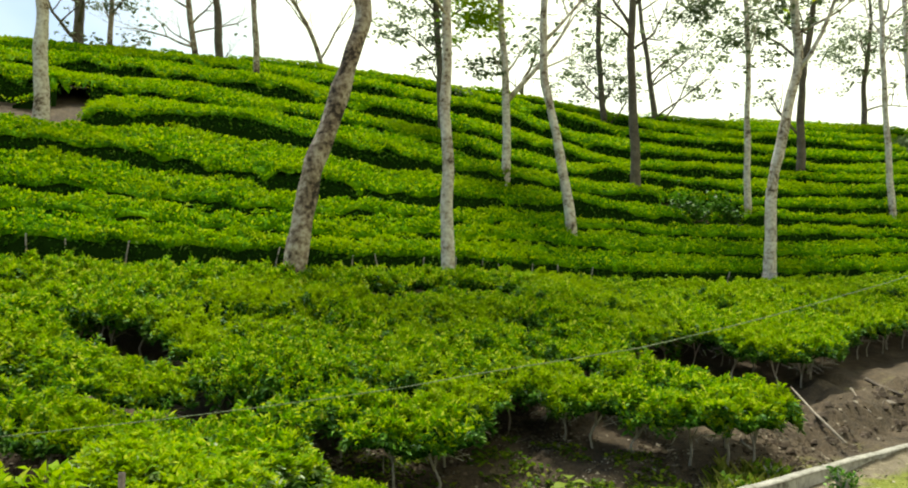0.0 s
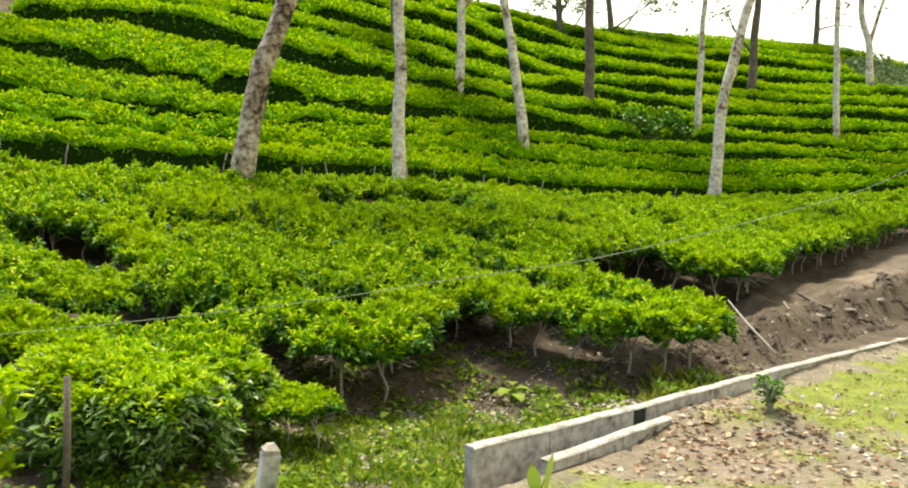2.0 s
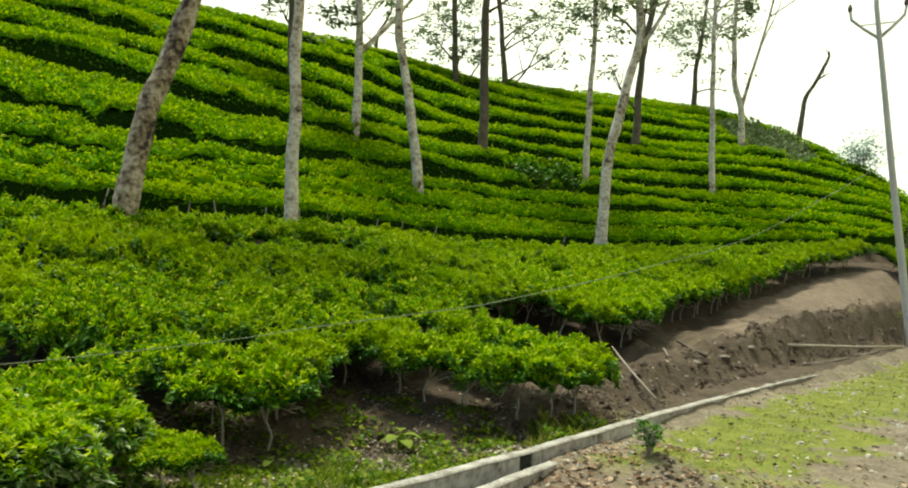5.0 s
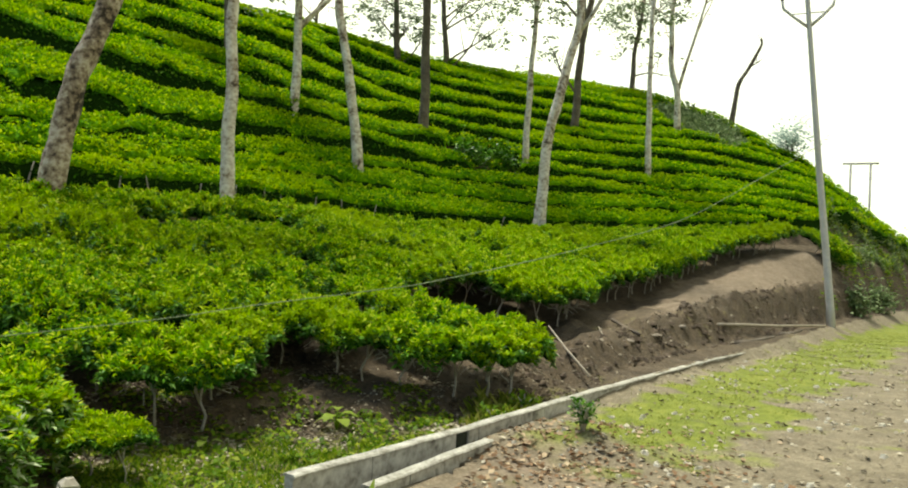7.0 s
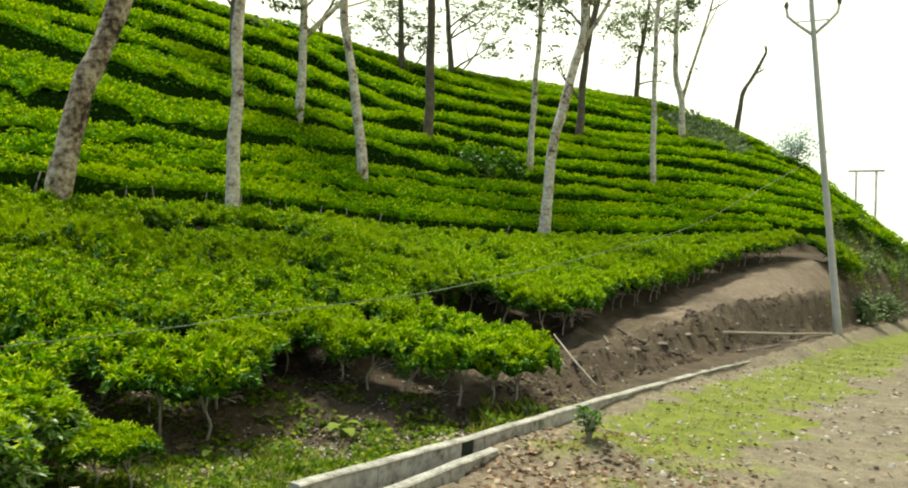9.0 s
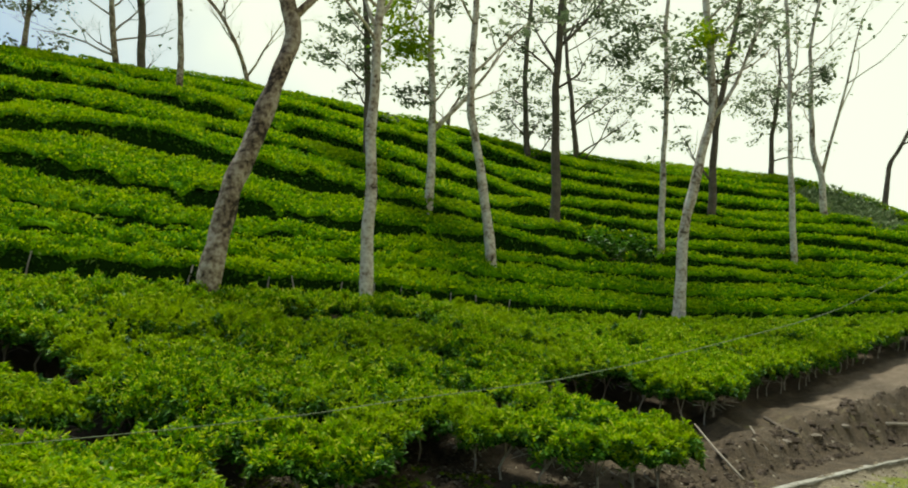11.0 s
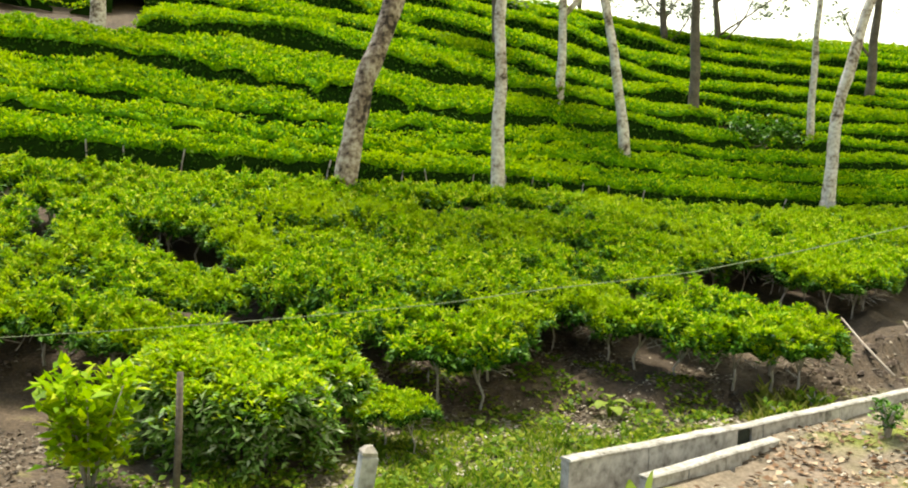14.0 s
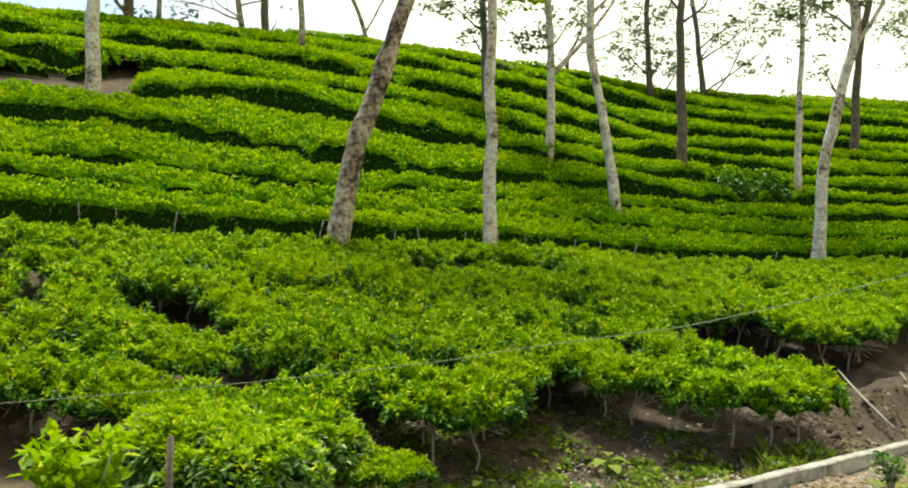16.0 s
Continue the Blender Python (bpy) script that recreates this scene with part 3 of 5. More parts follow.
def build_hedge(k):
    b = np.arange(-42, 47.3, 0.25)
    low = hedge_field(b, np.full_like(b, -1.0), k)
    ok = (low[4] < along(RIDGE_D, b) + 0.25) & (low[5] > 0.25) & (b < (40.9 if k < 3 else 47.3))
    if ok.sum() < 6:
        return
    hedge = thing("tea_hedge", "long clipped tea hedge following the hillside contour", "tea hedge", group="tea rows on the hill")
    i = np.where(ok[:-1] & ok[1:])[0][:, None]

    def sheet(name, rows, mat):
        n = len(rows)
        grid = np.stack(rows, 1).reshape(-1, 3)
        j = np.arange(n - 1)[None, :]
        quads = np.stack([i * n + j, (i + 1) * n + j, (i + 1) * n + j + 1, i * n + j + 1], -1).reshape(-1, 4)
        quads = quads[bare_share(grid[quads[:, 0], 0], grid[quads[:, 0], 1]) > 0.6]
        part(name, array_mesh(name, grid, quads, mat, True), hedge)

    # solid core under the leaves, its colour standing in for inner shade
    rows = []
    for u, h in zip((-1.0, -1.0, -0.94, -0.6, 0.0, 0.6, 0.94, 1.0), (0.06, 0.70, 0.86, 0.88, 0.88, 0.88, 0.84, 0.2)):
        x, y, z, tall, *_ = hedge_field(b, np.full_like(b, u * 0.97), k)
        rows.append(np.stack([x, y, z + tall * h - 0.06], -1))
    sheet("shade_core", rows, TEA_CORE)
    # the clipped top, thick with small leaves
    rows = []
    for u in (-0.985, -0.95, -0.86, -0.7, -0.5, -0.3, -0.1, 0.1, 0.3, 0.5, 0.7, 0.86, 0.95, 0.985):
        x, y, z, tall, *_ = hedge_field(b, np.full_like(b, u), k)
        rows.append(np.stack([x, y, z + tall - 0.06 - (0.05 if abs(u) > 0.96 else 0) + 0.02 * fbm(x, y, 0.4, 13)], -1))
    sheet("canopy", rows, HILL_TOP)
    # leaves over the top and down the lower face, by area
    step = 0.5
    cells = np.arange(-42, 47, step)
    _, _, _, _, dm, wm = hedge_field(cells + step / 2, 0 * cells, k)
    per = dm * math.radians(step) * wm * np.clip(1500 - 28 * dm, 420, 1080)
    take = np.repeat(cells, per.astype(int))
    take = take + rng.uniform(0, step, len(take))
    take = take[ok[np.clip(((take + 42) / 0.25).round().astype(int), 0, len(b) - 1)]]
    u = rng.uniform(-1.0, 1.0, len(take))
    x, y, z, tall, d, _ = hedge_field(take, u, k)
    clump = fbm(x, y, 0.42, 18, 2)
    keep = (bare_share(x, y) > 0.6) & (clump - 1.1 * dashes(take, d) + rng.normal(0, 0.45, len(x)) > -0.6)
    at = np.stack([x, y, z + tall + 0.035 * clump + rng.uniform(-0.05, 0.015, len(x))], -1)[keep]
    lean = (np.stack([-np.sin(np.radians(take)), -np.cos(np.radians(take)), np.zeros_like(take)], -1) * 0.1)[keep]
    part("foliage", leaves("foliage", at, (0.055 + 0.0016 * d - 0.012 * smooth(0, 10, take))[keep], TEA_HILL, lean=lean, slim=0.27), hedge)
    _, deep = lane(k, cells)
    per = dm * math.radians(step) * (14 + 215 * np.minimum(deep, 0.8))
    take = np.repeat(cells, per.astype(int))
    take = take + rng.uniform(0, step, len(take))
    take = take[ok[np.clip(((take + 42) / 0.25).round().astype(int), 0, len(b) - 1)]]
    x, y, z, tall, d, _ = hedge_field(take, np.full_like(take, -1.0), k)
    _, deep = lane(k, take)
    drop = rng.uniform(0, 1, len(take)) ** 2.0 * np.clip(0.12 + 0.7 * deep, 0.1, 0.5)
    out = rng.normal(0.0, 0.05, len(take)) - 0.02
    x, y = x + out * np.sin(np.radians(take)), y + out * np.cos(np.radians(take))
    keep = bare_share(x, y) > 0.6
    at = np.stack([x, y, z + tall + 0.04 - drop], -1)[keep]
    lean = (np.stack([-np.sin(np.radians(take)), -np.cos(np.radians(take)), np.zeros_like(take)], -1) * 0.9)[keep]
    # mature leaf colour below the rim; its darkness also paints the lane's shade
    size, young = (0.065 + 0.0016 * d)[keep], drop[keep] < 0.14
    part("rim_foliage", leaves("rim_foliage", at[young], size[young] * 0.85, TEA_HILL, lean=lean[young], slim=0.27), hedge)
    part("side_foliage", leaves("side_foliage", at[~young], size[~young], TEA_OLD, lean=lean[~young], slim=0.27), hedge, "mature leaves, dark for the shade on the lower side")

    if k == 0:
        # pale stems under the lowest hedge, along the path
        for at in np.arange(-38, 40, 1.9):
            at = at + rng.uniform(-0.7, 0.7)
            x, y, z, tall, *_ = (float(q[0]) for q in hedge_field(np.array([at]), np.array([-0.9]), 0))
            lean_x, lean_y = rng.uniform(-0.12, 0.12, 2)
            part("stem", Shape().tube([(x, y, z - 0.05), (x + lean_x * 0.4, y + lean_y * 0.4, z + 0.25), (x + lean_x, y + lean_y, z + tall * 0.8)], [0.022, 0.017, 0.012], 6, 0.3).mesh("stem", STEM), hedge, "pale bare tea stem")


for k in range(len(LANES_UP) - 1):
    build_hedge(k)


# ---- tea bushes on the lower terrace ----
def bush_shape(name, seed, wide, tall, count, leaf, stems=4, clear=0.42, hang=0.10, fall=0.15, thick=1.0):
    """A flat-topped tea bush: near-black core painted as inner shade, leaves, and pale stems below."""
    r = np.random.default_rng(seed)
    top = thing(name, "flat-topped green tea bush on pale bare stems", "tea bush")

    def height(x, y):
        q = np.hypot(x, y) / wide
        return tall * (1 - 0.02 * q ** 2 - fall * q ** 6) + 0.07 * fbm(x, y, 0.40, seed) + 0.025 * fbm(x, y, 1.3, seed + 1)

    def rim(t):
        return wide * (1 + 0.09 * np.sin(3 * t + seed) + 0.06 * np.sin(5 * t + 2 * seed))

    t = np.linspace(0, 2 * np.pi, 18, endpoint=False)
    rings = []
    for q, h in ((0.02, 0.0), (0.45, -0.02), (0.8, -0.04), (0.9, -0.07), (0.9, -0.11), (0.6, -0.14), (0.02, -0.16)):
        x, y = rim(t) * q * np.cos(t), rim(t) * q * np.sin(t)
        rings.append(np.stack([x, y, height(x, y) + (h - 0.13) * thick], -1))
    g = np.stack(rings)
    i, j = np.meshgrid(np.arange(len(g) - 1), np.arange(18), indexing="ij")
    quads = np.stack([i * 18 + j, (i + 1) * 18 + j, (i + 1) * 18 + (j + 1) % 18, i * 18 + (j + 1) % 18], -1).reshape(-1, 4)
    part("shade_core", array_mesh("shade_core", g.reshape(-1, 3), quads, TEA_CORE, True), top)
    # young shoots in tufts on the plucked top, over darker mature leaves
    n_shoot, n_top, n_side = int(count * 0.58), int(count * 0.08), int(count * (0.28 if hang < 0.3 else 0.38))
    k = 6
    a, q = r.uniform(0, 2 * np.pi, int(n_shoot // k * 2.3)), np.sqrt(r.uniform(0, 1.08, int(n_shoot // k * 2.3)))
    open_spots = fbm(rim(a) * q * np.cos(a), rim(a) * q * np.sin(a), 0.25, seed + 3, 2) + r.normal(0, 0.1, len(a))
    pick = np.argsort(-open_spots)[:n_shoot // k]
    a, q = np.repeat(a[pick], k), np.repeat(q[pick], k)
    x, y = rim(a) * q * np.cos(a) + r.normal(0, 0.018, len(a)), rim(a) * q * np.sin(a) + r.normal(0, 0.018, len(a))
    tuft = np.repeat(r.uniform(-0.075, 0.025, len(a) // k), k)
    up = np.stack([x, y, height(x, y) + tuft + r.uniform(-0.02, 0.015, len(a))], -1)
    part("shoot_canopy", leaves("shoot_canopy", up, leaf * 0.92, TEA, lift=(8, 66), slim=0.17), top, "bright yellow-green young shoots")
    a, q = r.uniform(0, 2 * np.pi, n_top), np.sqrt(r.uniform(0, 1.1, n_top))
    x, y = rim(a) * q * np.cos(a), rim(a) * q * np.sin(a)
    up = np.stack([x, y, height(x, y) + r.uniform(-0.13, -0.04, n_top)], -1)
    a = r.uniform(0, 2 * np.pi, n_side)
    q = r.uniform(0.88, 1.08, n_side)
    x, y = rim(a) * q * np.cos(a), rim(a) * q * np.sin(a)
    ragged = 1 + 0.5 * np.sin(4 * a + seed) + 0.4 * np.sin(9 * a + 2 * seed)
    drop = 0.02 + hang * r.uniform(0, 1, n_side) ** 1.2 * ragged
    edge = np.stack([x * (1 - 0.25 * drop), y * (1 - 0.25 * drop), height(x, y) - drop], -1)
    lean = np.concatenate([np.zeros((n_top, 3)), np.stack([np.cos(a), np.sin(a), np.full(n_side, -0.35 if hang < 0.3 else 0.1)], -1) * 0.9])
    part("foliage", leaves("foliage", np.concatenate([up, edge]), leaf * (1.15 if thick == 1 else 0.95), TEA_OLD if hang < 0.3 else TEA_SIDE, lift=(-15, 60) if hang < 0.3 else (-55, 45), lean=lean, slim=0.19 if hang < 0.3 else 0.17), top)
    split = clear * r.uniform(0.45, 0.8)
    bend = (r.uniform(-0.1, 0.1), r.uniform(-0.1, 0.1))
    part("trunk", Shape().tube([(0, 0, -0.2), (bend[0], bend[1], split * 0.5), (bend[0] * 0.3, bend[1] * 0.3, split)], [0.020, 0.014, 0.012], 7, 0.35).mesh("trunk", STEM), top)
    for s in range(stems):
        a = 6.28 * s / stems + r.uniform(-0.5, 0.5)
        ex, ey = 0.55 * wide * math.cos(a), 0.55 * wide * math.sin(a)
        pts = [(bend[0] * 0.3, bend[1] * 0.3, split - 0.03), (ex * 0.3, ey * 0.3, split + (tall - split) * 0.4), (ex, ey, tall - 0.15)]
        part("stem", Shape().tube(pts, [0.013, 0.010, 0.006], 6, 0.3).mesh("stem", STEM), top)
    # bare twigs that poke out under the rim
    twigs = Shape()
    for s in range(16):
        a, h = r.uniform(0, 6.28), tall - r.uniform(0.16, 0.34)
        q0, q1 = wide * r.uniform(0.45, 0.7), wide * r.uniform(0.85, 1.08)
        twigs.tube([(q0 * math.cos(a), q0 * math.sin(a), h), (q1 * math.cos(a + 0.15), q1 * math.sin(a + 0.15), h + r.uniform(-0.10, 0.08))], [0.006, 0.003], 4)
    tagged(part("brushwood", twigs.mesh("brushwood", STEM), top, "pale bare twigs under the leaves"), kind="stuff")
    return top


# full-grown bushes, small ones for the edges, and tall unclipped ones
bush_kinds = [bush_shape("tea_bush", 21 + s, 0.66 + 0.03 * (s % 3), 0.72 + 0.02 * (s % 2), 5500, 0.074) for s in range(5)]
bush_kinds += [bush_shape("tea_bush", 27 + s, 0.45, 0.72, 3300, 0.074, 3, 0.42, 0.045, 0.06, 0.6) for s in range(3)]
bush_kinds += [bush_shape("tea_bush", 31 + s, 0.52, 0.98, 4200, 0.085, 5, 0.3, 0.56) for s in range(2)]
FULL, SMALL, TALL = (0, 5), (5, 8), (8, 10)
used = [False] * len(bush_kinds)


def canopy_height(x, y):
    """The plucking table: a smooth sheet over the uneven ground."""
    near = [(0.0, 0.0)] + [(q * math.cos(t), q * math.sin(t)) for q, n in ((0.5, 6), (1.0, 8)) for t in np.linspace(0, 6.28, n, endpoint=False)]
    return float(np.mean(land(np.array([x + a for a, _ in near]), np.array([y + c for _, c in near])))) + 0.70


def set_bush(kinds, x, y, size=1.0, high=1.0):
    """Sets a bush whose top lies in the plucking table."""
    kind = kinds[0] + len(placed) % (kinds[1] - kinds[0])
    z, e = float(land(x, y)), 0.5
    top = canopy_height(x, y)
    slope = Vector(((canopy_height(x - e, y) - canopy_height(x + e, y)) / (2 * e), (canopy_height(x, y - e) - canopy_height(x, y + e)) / (2 * e), 1)).normalized()
    tilt = Vector((0, 0, 1)).rotation_difference(slope).to_matrix().to_4x4()
    row = -math.degrees(math.atan2(x, y))
    high = high * min(1.5, max(0.8, (top - z) / 0.70))
    m = Matrix.Translation((x, y, z - 0.02)) @ tilt @ pose(0, 0, 0, 0, 0, row) @ Matrix.Diagonal((size * 1.04, size * 0.88, high, 1)) @ pose(0, 0, 0, 0, 0, rng.uniform(0, 360))
    tagged(bush_kinds[kind], group="tea bushes on the lower terrace")
    if used[kind]:
        copy_thing(bush_kinds[kind], m)
    else:
        bush_kinds[kind].matrix_basis, used[kind] = m, True


placed = []
# the front edge of the tea, along the low ground, round the tongue on the bank and on along the ledge
FRONT_LINE = [(-9.5, 6.6), (-5.3, 7.34), (-4.75, 7.72), (-4.4, 7.9), (-3.8, 7.65), (-3.2, 7.5), (-2.8, 6.5), (-2.05, 6.1), (-1.6, 6.15), (-1.3, 6.6),
              (-1.4, 7.3), (-1.65, 8.1), (-1.15, 8.4), (-0.95, 8.1), (-0.5, 7.8), (-0.1, 7.92), (0.2, 8.3), (0.28, 8.7), (0.55, 9.28), (0.87, 9.24),
              (1.2, 8.92), (1.7, 8.75), (2.2, 8.56), (2.7, 8.45), (3.2, 8.45), (3.62, 8.7), (3.6, 9.3), (3.3, 9.76), (2.75, 10.15), (2.3, 10.4),
              (2.0, 10.9), (2.5, 11.6), (3.2, 12.6), (3.85, 12.85), (4.3, 12.45), (4.75, 12.1), (5.0, 11.7), (5.4, 11.85), (6.0, 12.8), (7.0, 14.5),
              (7.9, 14.9), (9.4, 16.1), (11.4, 17.8), (13.8, 19.6), (15.8, 20.4), (18.1, 22.3)]
BACK_LINE = [((d - 0.22) * math.sin(math.radians(b)), (d - 0.22) * math.cos(math.radians(b))) for b, d in ((b, float(along(PATH_D, b))) for b in range(39, -42, -3))]
TERRACE = FRONT_LINE + BACK_LINE
# openings where the ground shows between the bushes
OPENINGS = [[(-5.1, 10.4), (-4.5, 10.5), (-3.95, 10.5), (-3.4, 9.95), (-3.05, 9.45), (-3.0, 9.25), (-3.45, 9.28), (-4.05, 9.46), (-4.7, 9.85)],
            [(-6.3, 10.2), (-5.9, 10.3), (-5.45, 9.65), (-5.67, 9.4)]]
# creases between neighbouring rows: ends, and how far the bushes stand off
CREASES = [((-3.75, 11.0), (-3.07, 10.44), 0.55), ((-3.07, 10.44), (-2.23, 9.43), 0.56), ((-2.44, 10.44), (-1.7, 10.14), 0.54), ((-0.1, 11.7), (1.1, 11.96), 0.62),
           ((-1.56, 9.12), (-0.87, 8.97), 0.56), ((-0.87, 8.97), (-0.1, 9.41), 0.54), ((-2.4, 8.72), (-1.55, 8.1), 0.52), ((2.15, 9.26), (2.7, 9.0), 0.52)]


def inside(x, y, poly):
    """Metres from the edge of a closed line, positive within it."""
    within, near = False, 1e9
    for (ax, ay), (bx, by) in zip(poly, poly[1:] + poly[:1]):
        if (ay > y) != (by > y) and x < (bx - ax) * (y - ay) / (by - ay) + ax:
            within = not within
        t = min(1, max(0, ((x - ax) * (bx - ax) + (y - ay) * (by - ay)) / ((bx - ax) ** 2 + (by - ay) ** 2)))
        near = min(near, math.hypot(x - ax - t * (bx - ax), y - ay - t * (by - ay)))
    return near if within else -near


def room(x, y):
    """How far a place among the bushes is from the nearest open ground."""
    return min([inside(x, y, TERRACE)] + [-inside(x, y, hole) for hole in OPENINGS])


def beside_creases(x, y):
    """The place moved out of any crease, to its edge."""
    for (ax, ay), (bx, by), clear in CREASES:
        t = ((x - ax) * (bx - ax) + (y - ay) * (by - ay)) / ((bx - ax) ** 2 + (by - ay) ** 2)
        if -0.1 < t < 1.1:
            ox, oy = x - ax - t * (bx - ax), y - ay - t * (by - ay)
            far = math.hypot(ox, oy)
            if 1e-3 < far < clear:
                x, y = x + ox / far * (clear - far), y + oy / far * (clear - far)
    return x, y


# bushes stand along rows, so more creases run with them
CREASES += [((x, y), (x + w, y + 0.25 * w), 0.52) for x, y, w in ((-6.0, 11.6, 1.1), (-4.4, 12.6, 1.2), (-2.4, 12.4, 1.3), (-1.2, 13.6, 1.2), (0.6, 13.4, 1.5), (2.2, 14.6, 1.4), (0.4, 10.3, 0.9), (4.2, 15.2, 1.5))]


def crowded(x, y, least):
    return any(abs(x - px) < least and abs(y - py) < least and math.hypot(x - px, y - py) < least for px, py in placed)


def edge_bushes(line, step, inset, lift=1.0):
    """Small bushes just within an edge; the tall unclipped ones beside the low ground."""
    xs, ys = np.array(line).T
    run = np.concatenate([[0], np.cumsum(np.hypot(np.diff(xs), np.diff(ys)))])
    for at in np.arange(0.1, run[-1], step):
        x, y = np.interp(at, run, xs), np.interp(at, run, ys)
        ahead = np.interp(at + 0.25, run, xs) - np.interp(at - 0.25, run, xs), np.interp(at + 0.25, run, ys) - np.interp(at - 0.25, run, ys)
        far = math.hypot(*ahead) + 1e-6
        x, y = x - ahead[1] / far * inset + rng.normal(0, 0.04), y + ahead[0] / far * inset + rng.normal(0, 0.04)
        if not -37 < math.degrees(math.atan2(x, y)) < 40.5 or crowded(x, y, 0.34) or room(x, y) < 0.18:
            continue
        placed.append((x, y))
        low = y < 7.2 and x > -3.1
        set_bush(TALL if low else SMALL, x, y, rng.uniform(0.95, 1.12), (rng.uniform(0.84, 0.92) if low else rng.uniform(0.97, 1.03)) * lift)


edge_bushes(FRONT_LINE, 0.5, 0.33)
edge_bushes(BACK_LINE[:12], 0.5, 0.36, 0.93)
edge_bushes(BACK_LINE[11:], 0.5, 0.36, 1.07)
for hole, inset in zip(OPENINGS, (0.37, 0.47)):
    edge_bushes(hole + hole[:1], 0.42, inset)
j = 0
for back in np.arange(1.15, 9.5, 0.84):
    b, j = -36.5, j + 1
    while b < 40:
        d = float(along(PATH_D, b)) - back + 0.12 * math.sin(b * 0.23 + j * 2) + rng.uniform(-0.08, 0.08)
        x, y = d * math.sin(math.radians(b)), d * math.cos(math.radians(b))
        b += math.degrees(0.70 / max(d, 5)) * rng.uniform(0.9, 1.1)
        if d < 5:
            continue
        x, y = beside_creases(x, y)
        space = room(x, y)
        if space < 0.36 or crowded(x, y, 0.5):
            continue
        placed.append((x, y))
        low = y < 7.1 and x > -3.1
        set_bush(TALL if low else FULL if space > 0.64 else SMALL, x, y, rng.uniform(0.90, 1.03), rng.uniform(0.86, 0.94) if low else rng.uniform(0.91, 1.08) + (0.06 if b < 3 else -0.04) * (back < 2))
for b, d in ((40.2, 27.5), (40.9, 27.9)):
    set_bush(FULL, d * math.sin(math.radians(b)), d * math.cos(math.radians(b)), 1.0, 0.9)
    placed.append((0, 0))
for x, y, size in ((-1.02, 7.15, 0.78), (-0.72, 6.95, 0.55)):
    set_bush(SMALL, x, y, size, 0.62)


# fallow patch near the crest: low grey-green scrub in place of tea
x0, y0, _ = spot(*FALLOW)
a = rng.uniform(0, 6.28, 5200)
q = np.sqrt(rng.uniform(0, 1, 5200))
sb, sd = FALLOW[0] + 3.2 * q * np.cos(a), FALLOW[1] + 2.0 * q * np.sin(a)
sx, sy = sd * np.sin(np.radians(sb)), sd * np.cos(np.radians(sb))
SCRUB = leaf_material("dull_scrub_leaf", [(0.0, (0.09, 0.14, 0.05)), (0.6, (0.16, 0.23, 0.09)), (1.0, (0.30, 0.36, 0.18))], 0.6, 0.3)
thing("scrub", "low dull grey-green scrub on a fallow patch", "scrub", leaves("scrub", np.stack([sx, sy, land(sx, sy) + rng.uniform(0.02, 0.5, 5200) * (1 + 0.4 * fbm(sx, sy, 1.0, 15))], -1), 0.16, SCRUB), kind="stuff")


# ---- shade trees ----
def limb(shape, tips, start, way, length, radius, level, r, spread=0.75, rise=0.25):
    """A branch that wanders, forks and ends in twigs; the ends go into tips."""
    p, w = Vector(start), Vector(way).normalized()
    n = 5
    pts, radii = [p.copy()], [radius]
    for i in range(n):
        w = (w + Vector((r.normal(0, 0.16), r.normal(0, 0.16), r.normal(0.03 + rise * 0.12, 0.10)))).normalized()
        p = p + w * length / n
        pts.append(p.copy())
        radii.append(radius * (1 - 0.72 * (i + 1) / n))
        if level > 0 and i >= 1:
            turn = r.uniform(0, 6.28)
            out = Vector((math.cos(turn), math.sin(turn), r.uniform(-0.1, 0.5)))
            limb(shape, tips, p, w * 0.7 + out * spread, length * r.uniform(0.42, 0.62), radii[-1] * 0.62, level - 1, r, spread, rise)
    shape.tube(pts, radii, 5 if level else 4, 0.15)
    tips.append((pts[-1], w))
    tips.append((pts[-2], w))


def sprays(tips, per, reach, r, flat=0.45):
    """Places of leaves in loose flattened sprays round the twig ends."""
    out = []
    for p, w in tips:
        k = int(per * r.uniform(0.4, 1.5))
        c = np.array(p) + r.normal(0, reach * 0.25, 3)
        q = r.normal(0, reach * 0.5, (k, 3)) * np.array([1, 1, flat])
        q[:, 2] -= 0.25 * np.abs(q[:, 0])
        out.append(c + q)
    return np.concatenate(out) if out else np.zeros((0, 3))


TREE_LABELS = {"pale": "tall slender shade tree with pale bark and sparse leaves", "grey": "tall grey-barked shade tree leaning over the tea",
               "dark": "dark-trunked shade tree with thin leaves", "bare": "nearly leafless grey tree on the ridge", "leafy": "olive-leaved tree on the hill's crest"}


